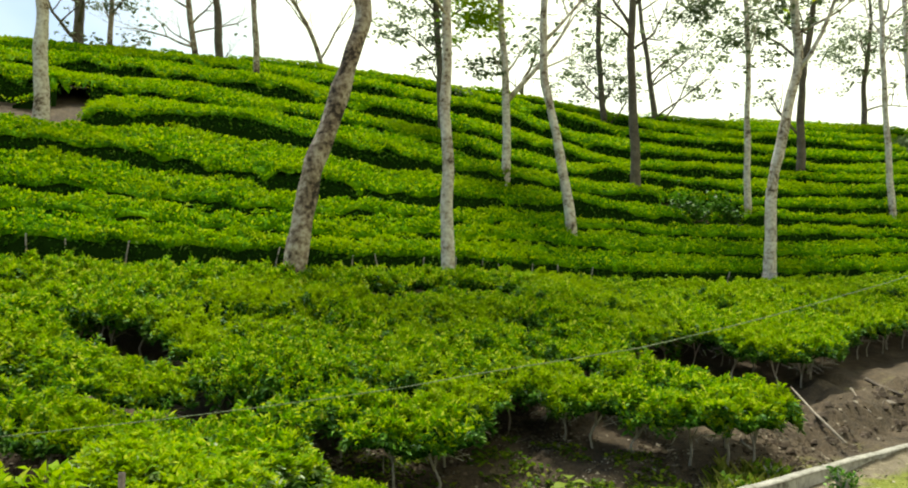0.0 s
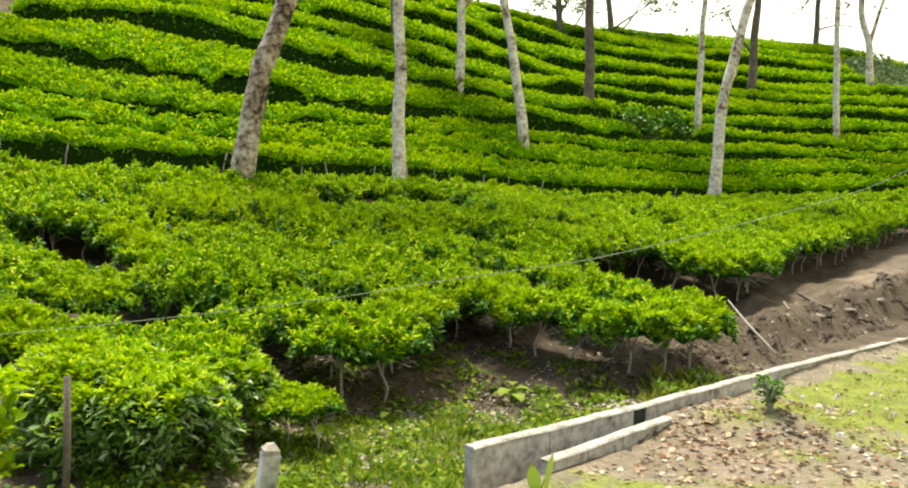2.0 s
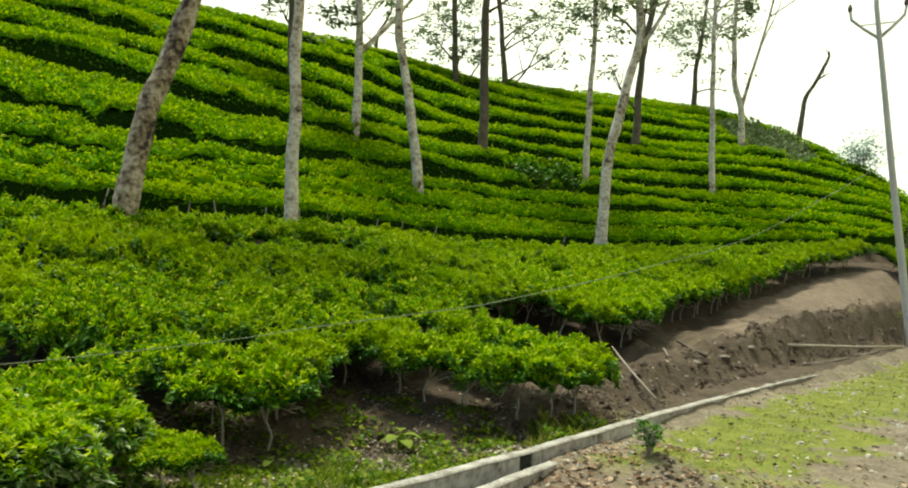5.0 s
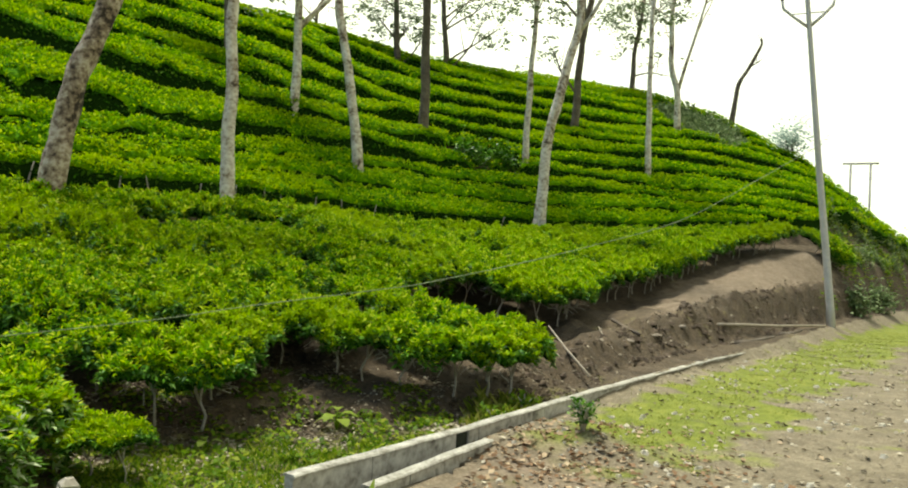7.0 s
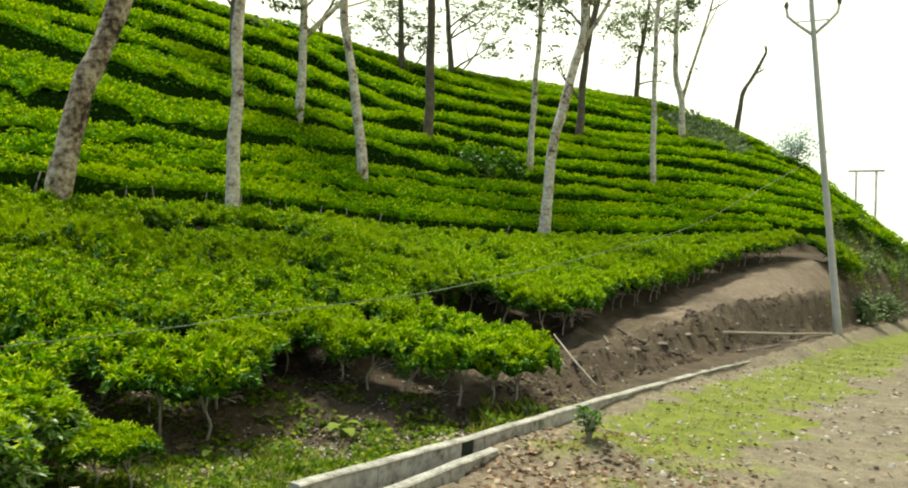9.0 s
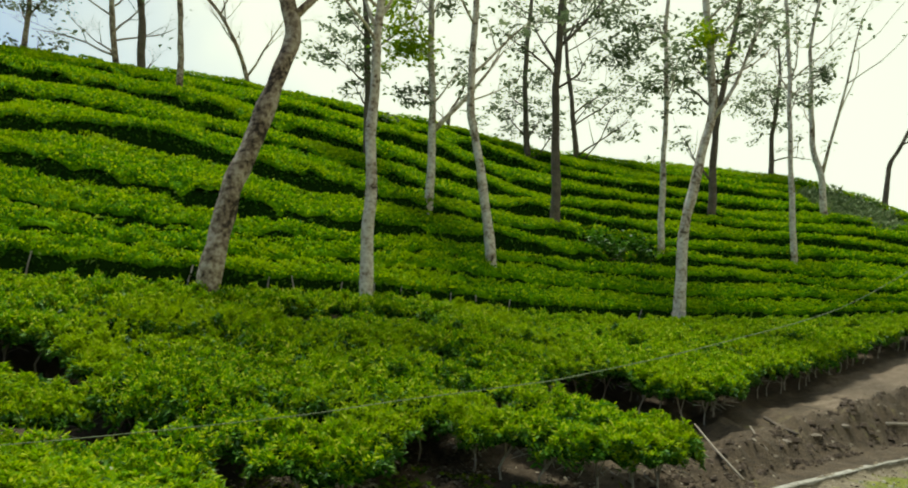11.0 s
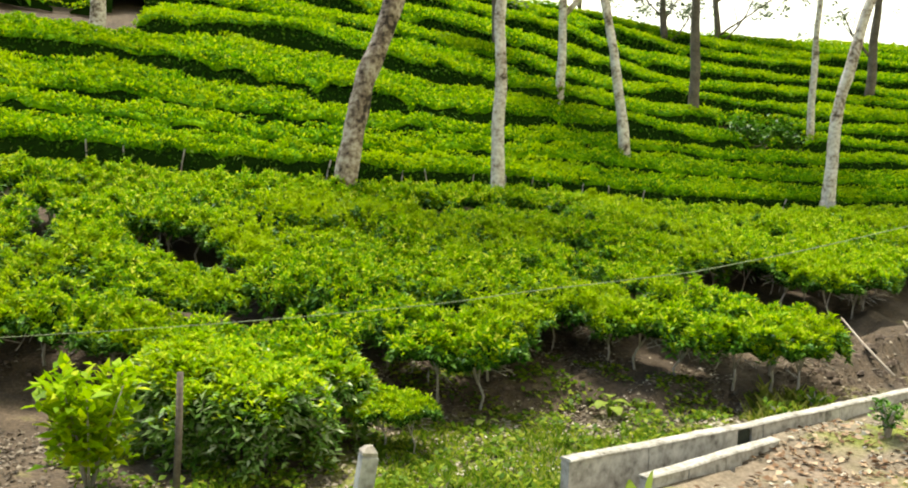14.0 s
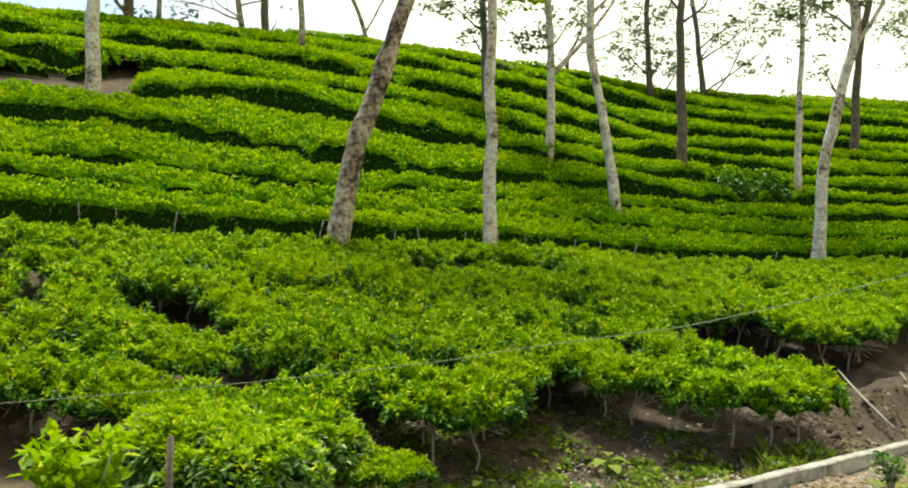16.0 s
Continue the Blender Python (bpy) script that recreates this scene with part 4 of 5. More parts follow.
def shade_tree(bearing, d, radius, line, look_of, seed, crown=1.0, leaf=SHADE_LEAF, top=4.0, forks=(), first=0.55, limbs=7, per=16, reach=0.32, size=0.16, level=1, band=0, zones=()):
    """line: sideways and upward metres of the trunk from its foot; forks: (share of height, sideways, up, length, thickness)."""
    r = np.random.default_rng(seed)
    a = math.radians(bearing)
    x, y, z = spot(bearing, d)
    tree = thing("shade_tree", TREE_LABELS[look_of], "tree", group="shade trees among the tea", at=Matrix.Translation((x, y, z)))
    bark = {"pale": PALE_BARK, "grey": BARK, "dark": DARK_BARK, "bare": BARK, "leafy": DARK_BARK}[look_of]
    right, fwd = Vector((math.cos(a), -math.sin(a), 0)), Vector((math.sin(a), math.cos(a), 0))
    u0 = line[0][0] - (line[1][0] - line[0][0]) * 0.3
    ctrl = [right * u0 + Vector((0, 0, -0.3))] + [right * u + Vector((0, 0, h)) for u, h in line]
    w = (ctrl[-1] - ctrl[-2]).normalized()
    ctrl += [ctrl[-1] + (w + Vector((r.normal(0, 0.06), r.normal(0, 0.06), 0.2))).normalized() * top * 0.5]
    ctrl += [ctrl[-1] + Vector((r.normal(0, 0.2), r.normal(0, 0.2), 1)).normalized() * top * 0.5]
    # a finer, slightly uneven trunk through these
    pts, hs = [], [c.z for c in ctrl]
    for i in range(len(ctrl) - 1):
        p0, p1, p2, p3 = ctrl[max(i - 1, 0)], ctrl[i], ctrl[i + 1], ctrl[min(i + 2, len(ctrl) - 1)]
        for s in range(6):
            t = s / 6
            q = 0.5 * (2 * p1 + (p2 - p0) * t + (2 * p0 - 5 * p1 + 4 * p2 - p3) * t * t + (3 * p1 - p0 - 3 * p2 + p3) * t ** 3)
            pts.append(q + fwd * 0.02 * math.sin(q.z * 2 + seed) + right * 0.012 * radius * 10 * math.sin(q.z * 3.1 + seed))
    pts.append(ctrl[-1])
    high = ctrl[-1].z
    radii = [radius * (1.0 - 0.62 * max(0, p.z) / high) * (1 + 0.3 * math.exp(-max(0, p.z + 0.2) / 0.35)) for p in pts]
    radii = [max(0.025, q) for q in radii]
    part("trunk", Shape().tube(pts, radii, 10, 0.28).mesh("trunk", bark), tree)
    if band:
        part("painted_band", Shape().tube([right * line[0][0] + Vector((0, 0, h)) for h in (0.45, 0.62, 0.82)], [radius * 1.12] * 3, 12, 0.05).mesh("painted_band", COPING), tree, "pale painted band at the foot")
    tips = []

    def at_height(share):
        i = min(len(pts) - 1, max(1, int(share * (len(pts) - 1))))
        return pts[i], radii[i]

    for share, su, sh, length, thick in forks:
        p, rr = at_height(share)
        s = Shape()
        limb(s, tips, p, right * su + Vector((0, 0, sh)) + fwd * r.normal(0, 0.15), length, thick, level, r)
        part("branch", s.mesh("branch", bark), tree)
    for i in range(limbs):
        p, rr = at_height(first + (0.98 - first) * (i + r.uniform(0, 0.6)) / max(limbs, 1))
        t = r.uniform(0, 6.28)
        s = Shape()
        limb(s, tips, p, Vector((math.cos(t), math.sin(t), r.uniform(0.15, 0.8))), r.uniform(1.4, 2.6) * crown, max(0.018, rr * 0.42), level, r)
        part("branch", s.mesh("branch", bark), tree)
    if per:
        part("crown", leaves("crown", sprays(tips, per * 0.34, reach * 0.8, r, 0.3), size * 1.35, leaf, lift=(-35, 25), slim=0.3), tree)
    # loose masses of leaves out on longer branches
    for u, h, ru, rh, n, *fresh in zones:
        goal = right * u + Vector((0, 0, h))
        low = max(0.3, min(h - 0.5 * abs(u - line[-1][0]) - 0.3, high - 0.5))
        i = min(range(len(pts)), key=lambda q: abs(pts[q].z - low))
        s, ends = Shape(), []
        limb(s, ends, pts[i], goal - pts[i] + Vector((0, 0, 0.2)), (goal - pts[i]).length * 1.1, max(0.02, radii[i] * 0.4), 1, r, 0.6)
        part("branch", s.mesh("branch", bark), tree)
        n = int(n * 2.3)
        c = r.normal(0, 0.55, (n, 3)) * np.array([ru, max(ru, 0.5), rh])
        c = c[:, :1] * np.array(right) + c[:, 1:2] * np.array(fwd) + c[:, 2:] * np.array([0, 0, 1.0]) + np.array(goal)
        k = 17
        c = np.repeat(c, k, 0) + r.normal(0, 1, (n * k, 3)) * np.array([0.15, 0.15, 0.045])
        tagged(part("foliage", leaves("foliage", c, 0.145, FRESH_LEAF if fresh else leaf, lift=(-35, 15), slim=0.3), tree, "bright green leaves" if fresh else ""), kind="stuff")
    return tree


shade_tree(-11.5, 13.4, 0.205, [(0, 0.3), (0.12, 1.73), (0.35, 2.63), (0.66, 3.77), (0.95, 4.64), (1.08, 5.29), (0.95, 5.85), (0.87, 6.3)], "grey", 3, forks=[(0.66, 1.0, 0.9, 1.6, 0.09)], first=0.78, top=4.5, per=12)
shade_tree(-0.5, 15.0, 0.135, [(0, 0.3), (0, 2.29), (-0.04, 3.89), (-0.04, 5.54), (-0.02, 7.0)], "pale", 5, forks=[(0.62, -0.5, 1.0, 1.6, 0.05), (0.66, 0.6, 1.0, 1.6, 0.05)], first=0.6, per=8, level=2)
shade_tree(-0.9, 23.2, 0.12, [(0, 0.2), (-0.13, 2.75), (-0.25, 4.41), (-0.43, 6.09)], "dark", 7, crown=1.2, first=0.42, limbs=5, per=5, level=2, leaf=SHADE_LEAF, zones=[(-0.92, 4.71, 0.76, 0.93, 16), (-1.39, 3.47, 0.51, 0.42, 6), (-0.25, 3.63, 0.42, 1.02, 8), (-0.64, 2.5, 0.34, 0.42, 3)])
shade_tree(3.8, 21.0, 0.12, [(0, 0.2), (-0.02, 2.93), (-0.15, 4.91), (-0.25, 6.94)], "pale", 9, forks=[(0.33, 0.9, 0.9, 3.2, 0.085)], first=0.36, limbs=3, per=5, level=2, crown=0.7, zones=[(-0.84, 5.03, 0.58, 0.49, 26, 1), (-1.28, 5.87, 0.54, 0.46, 10, 1), (0.17, 6.17, 0.77, 0.46, 8), (-0.55, 3.62, 0.54, 0.38, 7), (0.71, 3.99, 0.38, 0.61, 4)])
shade_tree(8.6, 19.4, 0.13, [(0, 0.2), (-0.25, 2.1), (-0.54, 3.57), (-0.71, 4.78), (-0.67, 6.32), (-0.67, 7.89)], "pale", 11, forks=[(0.55, 0.9, 0.7, 2.2, 0.05)], first=0.62, limbs=4, per=18)
shade_tree(10.9, 30.5, 0.12, [(0, 0.2), (-0.19, 3.78), (0.01, 7.44)], "leafy", 13, first=0.22, limbs=6, per=5, level=2, crown=1.1, size=0.14, zones=[(-0.36, 5.18, 0.89, 0.89, 10), (0.13, 3.37, 1.0, 0.78, 16), (-0.87, 2.19, 1.0, 0.67, 20), (0.49, 1.82, 0.67, 0.56, 8)])
shade_tree(13.1, 23.1, 0.145, [(0, 0.2), (-0.05, 2.57), (-0.09, 4.34), (-0.03, 6.32), (0.01, 7.98)], "dark", 15, forks=[(0.5, -0.7, 0.8, 2.2, 0.06), (0.55, 0.8, 0.8, 2.4, 0.06)], first=0.45, limbs=5, per=5, level=2, crown=1.3, zones=[(0.12, 7.23, 0.68, 0.51, 5), (1.15, 6.99, 0.85, 0.59, 12), (1.65, 5.71, 0.85, 0.68, 16)])
shade_tree(14.5, 32.6, 0.12, [(0, 0.2), (-0.25, 2.73), (-0.48, 4.51), (-0.64, 6.32)], "dark", 17, forks=[(0.2, 0.9, 0.7, 2.6, 0.05)], first=0.3, limbs=6, per=5, level=2, crown=1.5, size=0.14, zones=[(0.6, 2.93, 1.43, 0.84, 14), (1.76, 1.67, 0.84, 0.6, 7), (2.45, 3.62, 0.95, 1.19, 10)])
shade_tree(20.5, 24.2, 0.10, [(0, 0.2), (0.05, 2.84), (0.14, 5.15), (0.11, 7.34), (0.18, 8.83)], "pale", 19, first=0.42, limbs=4, per=5, level=2, crown=0.8, zones=[(-0.54, 7.61, 0.62, 0.97, 14), (-0.3, 5.73, 0.8, 0.53, 10), (0.7, 5.66, 0.44, 1.06, 8)])
shade_tree(21.8, 20.9, 0.15, [(0, 0.2), (0.04, 1.96), (0.17, 3.28), (0.51, 4.76), (0.81, 6.26), (0.74, 7.82), (0.65, 9.25)], "pale", 21, forks=[(0.52, 0.8, 1.0, 2.8, 0.07)], band=1, first=0.6, limbs=3, per=5, level=2, crown=0.9, zones=[(0.64, 8.05, 0.43, 0.43, 12, 1), (0.49, 7.51, 0.61, 0.61, 8), (1.61, 8.65, 0.61, 0.46, 8)])
shade_tree(23.9, 28.8, 0.14, [(0, 0.2), (0.12, 3.15), (0.29, 4.39), (0.59, 6.05), (0.96, 7.93)], "dark", 23, forks=[(0.42, -0.7, 1.0, 2.6, 0.06)], first=0.38, limbs=5, per=5, level=2, crown=1.2, zones=[(0.56, 5.72, 0.63, 0.84, 6), (1.52, 7.1, 0.63, 0.84, 5), (-0.91, 3.1, 0.53, 0.42, 3)])
shade_tree(29.2, 27.5, 0.10, [(0, 0.2), (-0.05, 3.16), (-0.07, 5.24), (-0.06, 7.09), (-0.12, 9.18)], "pale", 25, forks=[(0.52, -0.6, 1.0, 2.6, 0.035), (0.53, 0.5, 1.0, 2.8, 0.035), (0.54, 0.9, 0.8, 2.6, 0.035)], first=0.6, limbs=3, per=5, level=2, zones=[(0.96, 6.69, 0.36, 0.36, 6), (0.53, 5.97, 0.6, 0.4, 4)])
shade_tree(31.1, 32.3, 0.13, [(0, 0.2), (-0.1, 1.99), (-0.37, 3.33), (-0.38, 5.79)], "pale", 27, forks=[(0.36, 0.3, 1.0, 6.0, 0.075)], first=0.5, limbs=4, per=6)
shade_tree(27.8, 36.5, 0.12, [(0, 0.2), (0.06, 2.19), (0.25, 3.45)], "leafy", 29, first=0.3, limbs=6, per=5, level=2, crown=1.0, top=3, size=0.14, zones=[(-0.41, 4.02, 1.47, 1.07, 36), (0.01, 2.69, 1.07, 0.67, 8)])
shade_tree(-28.1, 20.8, 0.18, [(0, 0.1), (-0.07, 1.92), (-0.17, 3.78)], "pale", 31, first=0.6, limbs=5, per=16, top=6)
shade_tree(-26.1, 30.8, 0.19, [(0, 0.2), (-0.04, 1.89), (-0.09, 2.98)], "dark", 33, forks=[(0.28, -1.0, 0.5, 2.2, 0.08)], first=0.35, limbs=9, per=6, top=6, level=2)
shade_tree(-24.2, 30.9, 0.10, [(0, 0.2), (-0.02, 1.4), (0.01, 2.3), (-0.13, 3.17)], "bare", 35, forks=[(0.06, -0.8, 0.6, 1.2, 0.04), (0.06, 0.7, 0.9, 1.5, 0.04)], first=0.4, limbs=3, per=5, top=5, level=2, zones=[(-0.41, 2.08, 0.41, 0.18, 3), (0.45, 2.16, 0.34, 0.23, 3)])
shade_tree(-18.6, 31.0, 0.12, [(0, 0.2), (-0.23, 1.71), (-0.52, 3.77)], "bare", 37, forks=[(0.1, 0.9, 0.5, 1.6, 0.05), (0.3, -1.0, 0.25, 2.6, 0.05), (0.42, 0.6, 0.8, 2.0, 0.05)], first=0.3, limbs=9, per=2, top=5, level=3)
shade_tree(-17.0, 31.0, 0.16, [(0, 0.2), (-0.16, 2.37), (-0.38, 3.99)], "dark", 39, first=0.45, limbs=7, per=6, top=6, level=2)
shade_tree(-14.4, 26.3, 0.11, [(0, 0.2), (-0.12, 2.37), (-0.39, 4.37)], "grey", 41, first=0.5, limbs=5, per=6, top=5)
shade_tree(-9.7, 31.0, 0.10, [(0, 0.2), (-0.41, 1.65), (-1.31, 3.23), (-2.29, 4.32)], "bare", 43, forks=[(0.25, 0.5, 1.0, 3.0, 0.05), (0.4, -0.7, 0.9, 2.4, 0.04), (0.5, 0.3, 1.0, 2.4, 0.04)], first=0.3, limbs=8, per=0, top=2, level=3)
shade_tree(4.9, 31.6, 0.08, [(0, 0.2), (0.07, 1.2), (0.35, 1.75)], "bare", 45, forks=[(0.3, -0.7, 0.8, 1.0, 0.04)], first=0.6, limbs=3, per=0, top=1.2)
shade_tree(34.6, 36.6, 0.13, [(0, 0.2), (0.2, 2.04), (0.6, 2.85), (1.05, 3.8)], "dark", 47, forks=[(0.55, 0.9, 0.3, 0.5, 0.05)], first=0.9, limbs=1, per=0, top=0.4, crown=0.3)


def crest_shrub(bearing, d, seed, wide=1.0, label="loose grey-green shrub on the hill's shoulder", mat=PALE_SCRUB):
    r = np.random.default_rng(seed)
    shrub = thing("shrub", label, "shrub", at=Matrix.Translation(spot(bearing, d)))
    tips = []
    for i in range(7):
        t = r.uniform(0, 6.28)
        s = Shape()
        limb(s, tips, (0, 0, 0.0), (0.5 * math.cos(t), 0.5 * math.sin(t), 1), 1.6 * wide, 0.03, 1, r)
        part("branch", s.mesh("branch", DARK_BARK), shrub)
    part("crown", leaves("crown", sprays(tips, 17, 0.45, r, 0.8), 0.14, mat, lift=(-30, 50)), shrub)


crest_shrub(38.1, 35.6, 51, 0.75)
crest_shrub(46.6, 62, 58, 2.2, "distant olive-green tree beyond the road's bend", SHADE_LEAF)
for b, d, seed in ((16.4, 23.3, 52), (18.7, 24.0, 53)):
    crest_shrub(b, d, seed, 0.2, "low dark green shrub in a gap of the tea rows", TEA_OLD)


# ---- drain wall, posts and poles by the road ----
def kerb_line(step):
    """Points along the drain wall, with the way it runs."""
    xs = np.interp(np.linspace(0, 1, 4000), np.linspace(0, 1, len(KERB_X) - 1), KERB_X[:-1])
    ys = np.interp(xs, KERB_X, KERB_Y)
    run = np.concatenate([[0], np.cumsum(np.hypot(np.diff(xs), np.diff(ys)))])
    s = np.arange(0, run[-1], step)
    return s, np.interp(s, run, xs), np.interp(s, run, ys)


def build_wall(name, label, category, shift, top_of, spans, stop, thick, base, plug=None):
    """Cast lengths of wall between joints, with one run of mortar along the top."""
    wall = thing(name, label, category, kind="structure")
    s, xs, ys = kerb_line(0.04)
    ways = np.arctan2(np.gradient(ys), np.gradient(xs))
    ways = np.convolve(np.pad(ways, 12, "edge"), np.ones(25) / 25, "valid")
    off = np.array([shift(q) for q in s])
    cx, cy = xs - np.sin(ways) * off, ys + np.cos(ways) * off

    def ribbon(s0, s1, half, z0, z1, wob, step):
        at = np.linspace(s0, s1, max(2, round((s1 - s0) / step) + 1))
        px, py, pa = np.interp(at, s, cx), np.interp(at, s, cy), np.interp(at, s, ways)
        shape = Shape()
        v, f = [], []
        for i, q in enumerate(at):
            h = top_of(q)
            n = Vector((-math.sin(pa[i]), math.cos(pa[i]), 0))
            c = Vector((px[i], py[i], 0))
            e = half + wob * math.sin(q * 7.3 + thick * 90) * 0.5
            u = z1(h) + wob * (math.sin(q * 5.1) + 0.6 * math.sin(q * 13.7)) * 0.5
            v += [c - n * e + Vector((0, 0, z0(h))), c - n * e + Vector((0, 0, u - 0.012)), c - n * (e - 0.012) + Vector((0, 0, u)),
                  c + n * (e - 0.012) + Vector((0, 0, u)), c + n * e + Vector((0, 0, u - 0.012)), c + n * e + Vector((0, 0, z0(h)))]
            if i:
                k = 6 * (i - 1)
                f += [(k + j, k + 6 + j, k + 7 + j, k + 1 + j) for j in range(5)]
        f += [(0, 1, 2, 3, 4, 5), tuple(len(v) - 6 + j for j in (5, 4, 3, 2, 1, 0))]
        return shape.add(v, f)

    for s0, s1 in spans:
        part("block", ribbon(s0, s1, thick / 2 - rng.uniform(0, 0.006), lambda h: base, lambda h: h - 0.016, 0.004, 0.2).mesh("block", CONCRETE, False), wall)
    # added filler, not a real board: makes the open slot read dark
    if plug:
        part("gap_filler", ribbon(*plug, thick / 2 - 0.02, lambda h: base, lambda h: h - 0.03, 0.003, 0.1).mesh("gap_filler", GAP_DARK, False), wall, "added dark greenish fill that blackens the wall's open slot")
    part("coping", ribbon(spans[0][0] - 0.01, stop, thick / 2 + 0.012, lambda h: h - 0.02, lambda h: h, 0.006, 0.12).mesh("coping", COPING, False), wall, "pale uneven mortar coping")
    return wall


joints = [0.0, 0.83, 1.955]
spans = [(a, b - 0.006) for a, b in zip(joints[:-1], joints[1:])]
joints = [2.16, 2.34, 3.7, 5.3, 7.4, 9.6, 12.6]
spans += [(a, b - 0.006) for a, b in zip(joints[:-1], joints[1:])]
build_wall("drain_wall", "low weathered concrete drain wall along the road", "wall", lambda s: 0.0, lambda s: 0.105 + 0.0045 * s, spans, 12.6, 0.085, -0.7, (1.95, 2.158))
build_wall("drain_curb", "short broken concrete curb on the drain's road side", "curb", lambda s: -0.37 + 0.07 * s, lambda s: 0.005 + 0.015 * s, [(0.42, 0.9), (0.91, 1.4), (1.41, 2.22)], 2.22, 0.085, -0.6)


def build_post():
    x, y, z = spot(-9.0, 5.65)
    post = thing("concrete_post", "chipped square concrete post in the grass", "post", at=Matrix.Translation((x, y, 0)) @ pose(0, 0, 0, 4, 6, 25))
    part("shaft", Shape().block(-0.06, 0.06, -0.055, 0.055, z - 0.25, 0.03, 0.02).mesh("shaft", CONCRETE, False), post)
    cap = Shape().block(-0.064, 0.05, -0.058, 0.045, 0.026, 0.085, 0.035)
    cap.v = [(x + 0.010 * noise.noise(Vector((x * 40, y * 40, h * 40))), y + 0.010 * noise.noise(Vector((y * 40, h * 40, x * 40))), h + 0.02 * noise.noise(Vector((x * 30, 3, y * 30))) * (h > 0.05)) for x, y, h in cap.v]
    part("cap", cap.mesh("cap", STONE, False), post, "white broken top")


build_post()


def build_pole():
    x, y, z = spot(41.3, 23.4)
    a = math.radians(41.3)
    pole = thing("utility_pole", "tall weathered utility pole with forked arms at the bank's foot", "pole", at=Matrix.Translation((x, y, z)))
    r = Vector((math.cos(a), -math.sin(a), 0))

    def at(u, h):
        return r * u + Vector((0, 0, h))

    part("shaft", Shape().tube([at(0.02, -0.3), at(-0.03, 0.5), at(-0.22, 2.3), at(-0.45, 4.41), at(-0.89, 8.9), at(-0.93, 9.5)], [0.14, 0.105, 0.095, 0.085, 0.062, 0.058], 10).mesh("shaft", POLE_STEEL), pole)
    for s in (-1, 1):
        arm = part("arm", Shape().tube([at(-0.82, 8.05), at(-0.84 + s * 0.35, 8.35), at(-0.86 + s * 0.62, 8.62), at(-0.86 + s * 0.66, 8.85)], [0.045, 0.04, 0.04, 0.035], 6).mesh("arm", POLE_STEEL), pole)
        part("insulator", Shape().tube([at(-0.86 + s * 0.66, 8.83), at(-0.86 + s * 0.66, 8.9), at(-0.86 + s * 0.66, 8.98), at(-0.86 + s * 0.66, 9.05)], [0.03, 0.06, 0.055, 0.02], 8).mesh("insulator", DARK_BARK), arm, "dark insulator")
    part("brace", Shape().tube([at(-0.86 - 0.42, 8.45), at(-0.86 + 0.42, 8.45)], [0.018, 0.018], 5).mesh("brace", POLE_STEEL), pole)
    # far twin pole beyond the shoulder of the hill
    twin = thing("twin_pole", "distant twin power pole with a crossarm", "pole")
    feet = []
    for b, h in ((42.05, 12.3), (43.2, 12.6)):
        fx, fy, fz = spot(b, 60)
        part("post", Shape().tube([(fx, fy, fz - 0.3), (fx, fy, 9.65)], [0.09, 0.075], 7).mesh("post", CONCRETE), twin)
        feet.append(Vector((fx, fy, 9.6)))
    w = (feet[1] - feet[0]).normalized()
    part("crossarm", Shape().tube([feet[0] - w * 0.5, feet[1] + w * 0.5], [0.07, 0.07], 6).mesh("crossarm", CONCRETE), twin)


build_pole()


def build_far_pole():
    """A pole with a crossarm farther down the road."""
    x, y, z = spot(46.5, 62)
    far = thing("utility_pole", "distant utility pole with a crossarm beyond the hill", "pole", at=Matrix.Translation((x, y, z)))
    part("shaft", Shape().tube([(0, 0, -0.3), (0.02, 0, 6), (0, 0, 12.9 - z)], [0.14, 0.12, 0.09], 8).mesh("shaft", POLE_STEEL), far)
    a = math.radians(46.5)
    r = Vector((math.cos(a), -math.sin(a), 0))
    part("crossarm", Shape().tube([r * -0.95 + Vector((0, 0, 12.2 - z)), r * 0.95 + Vector((0, 0, 12.2 - z))], [0.09, 0.09], 6).mesh("crossarm", DARK_BARK), far)
    for u in (-0.8, -0.35, 0.35, 0.8):
        c = r * u + Vector((0, 0, 12.25 - z))
        part("insulator", Shape().tube([c, c + Vector((0, 0, 0.18)), c + Vector((0, 0, 0.36)), c + Vector((0, 0, 0.46))], [0.05, 0.10, 0.09, 0.03], 7).mesh("insulator", DARK_BARK), far)


build_far_pole()


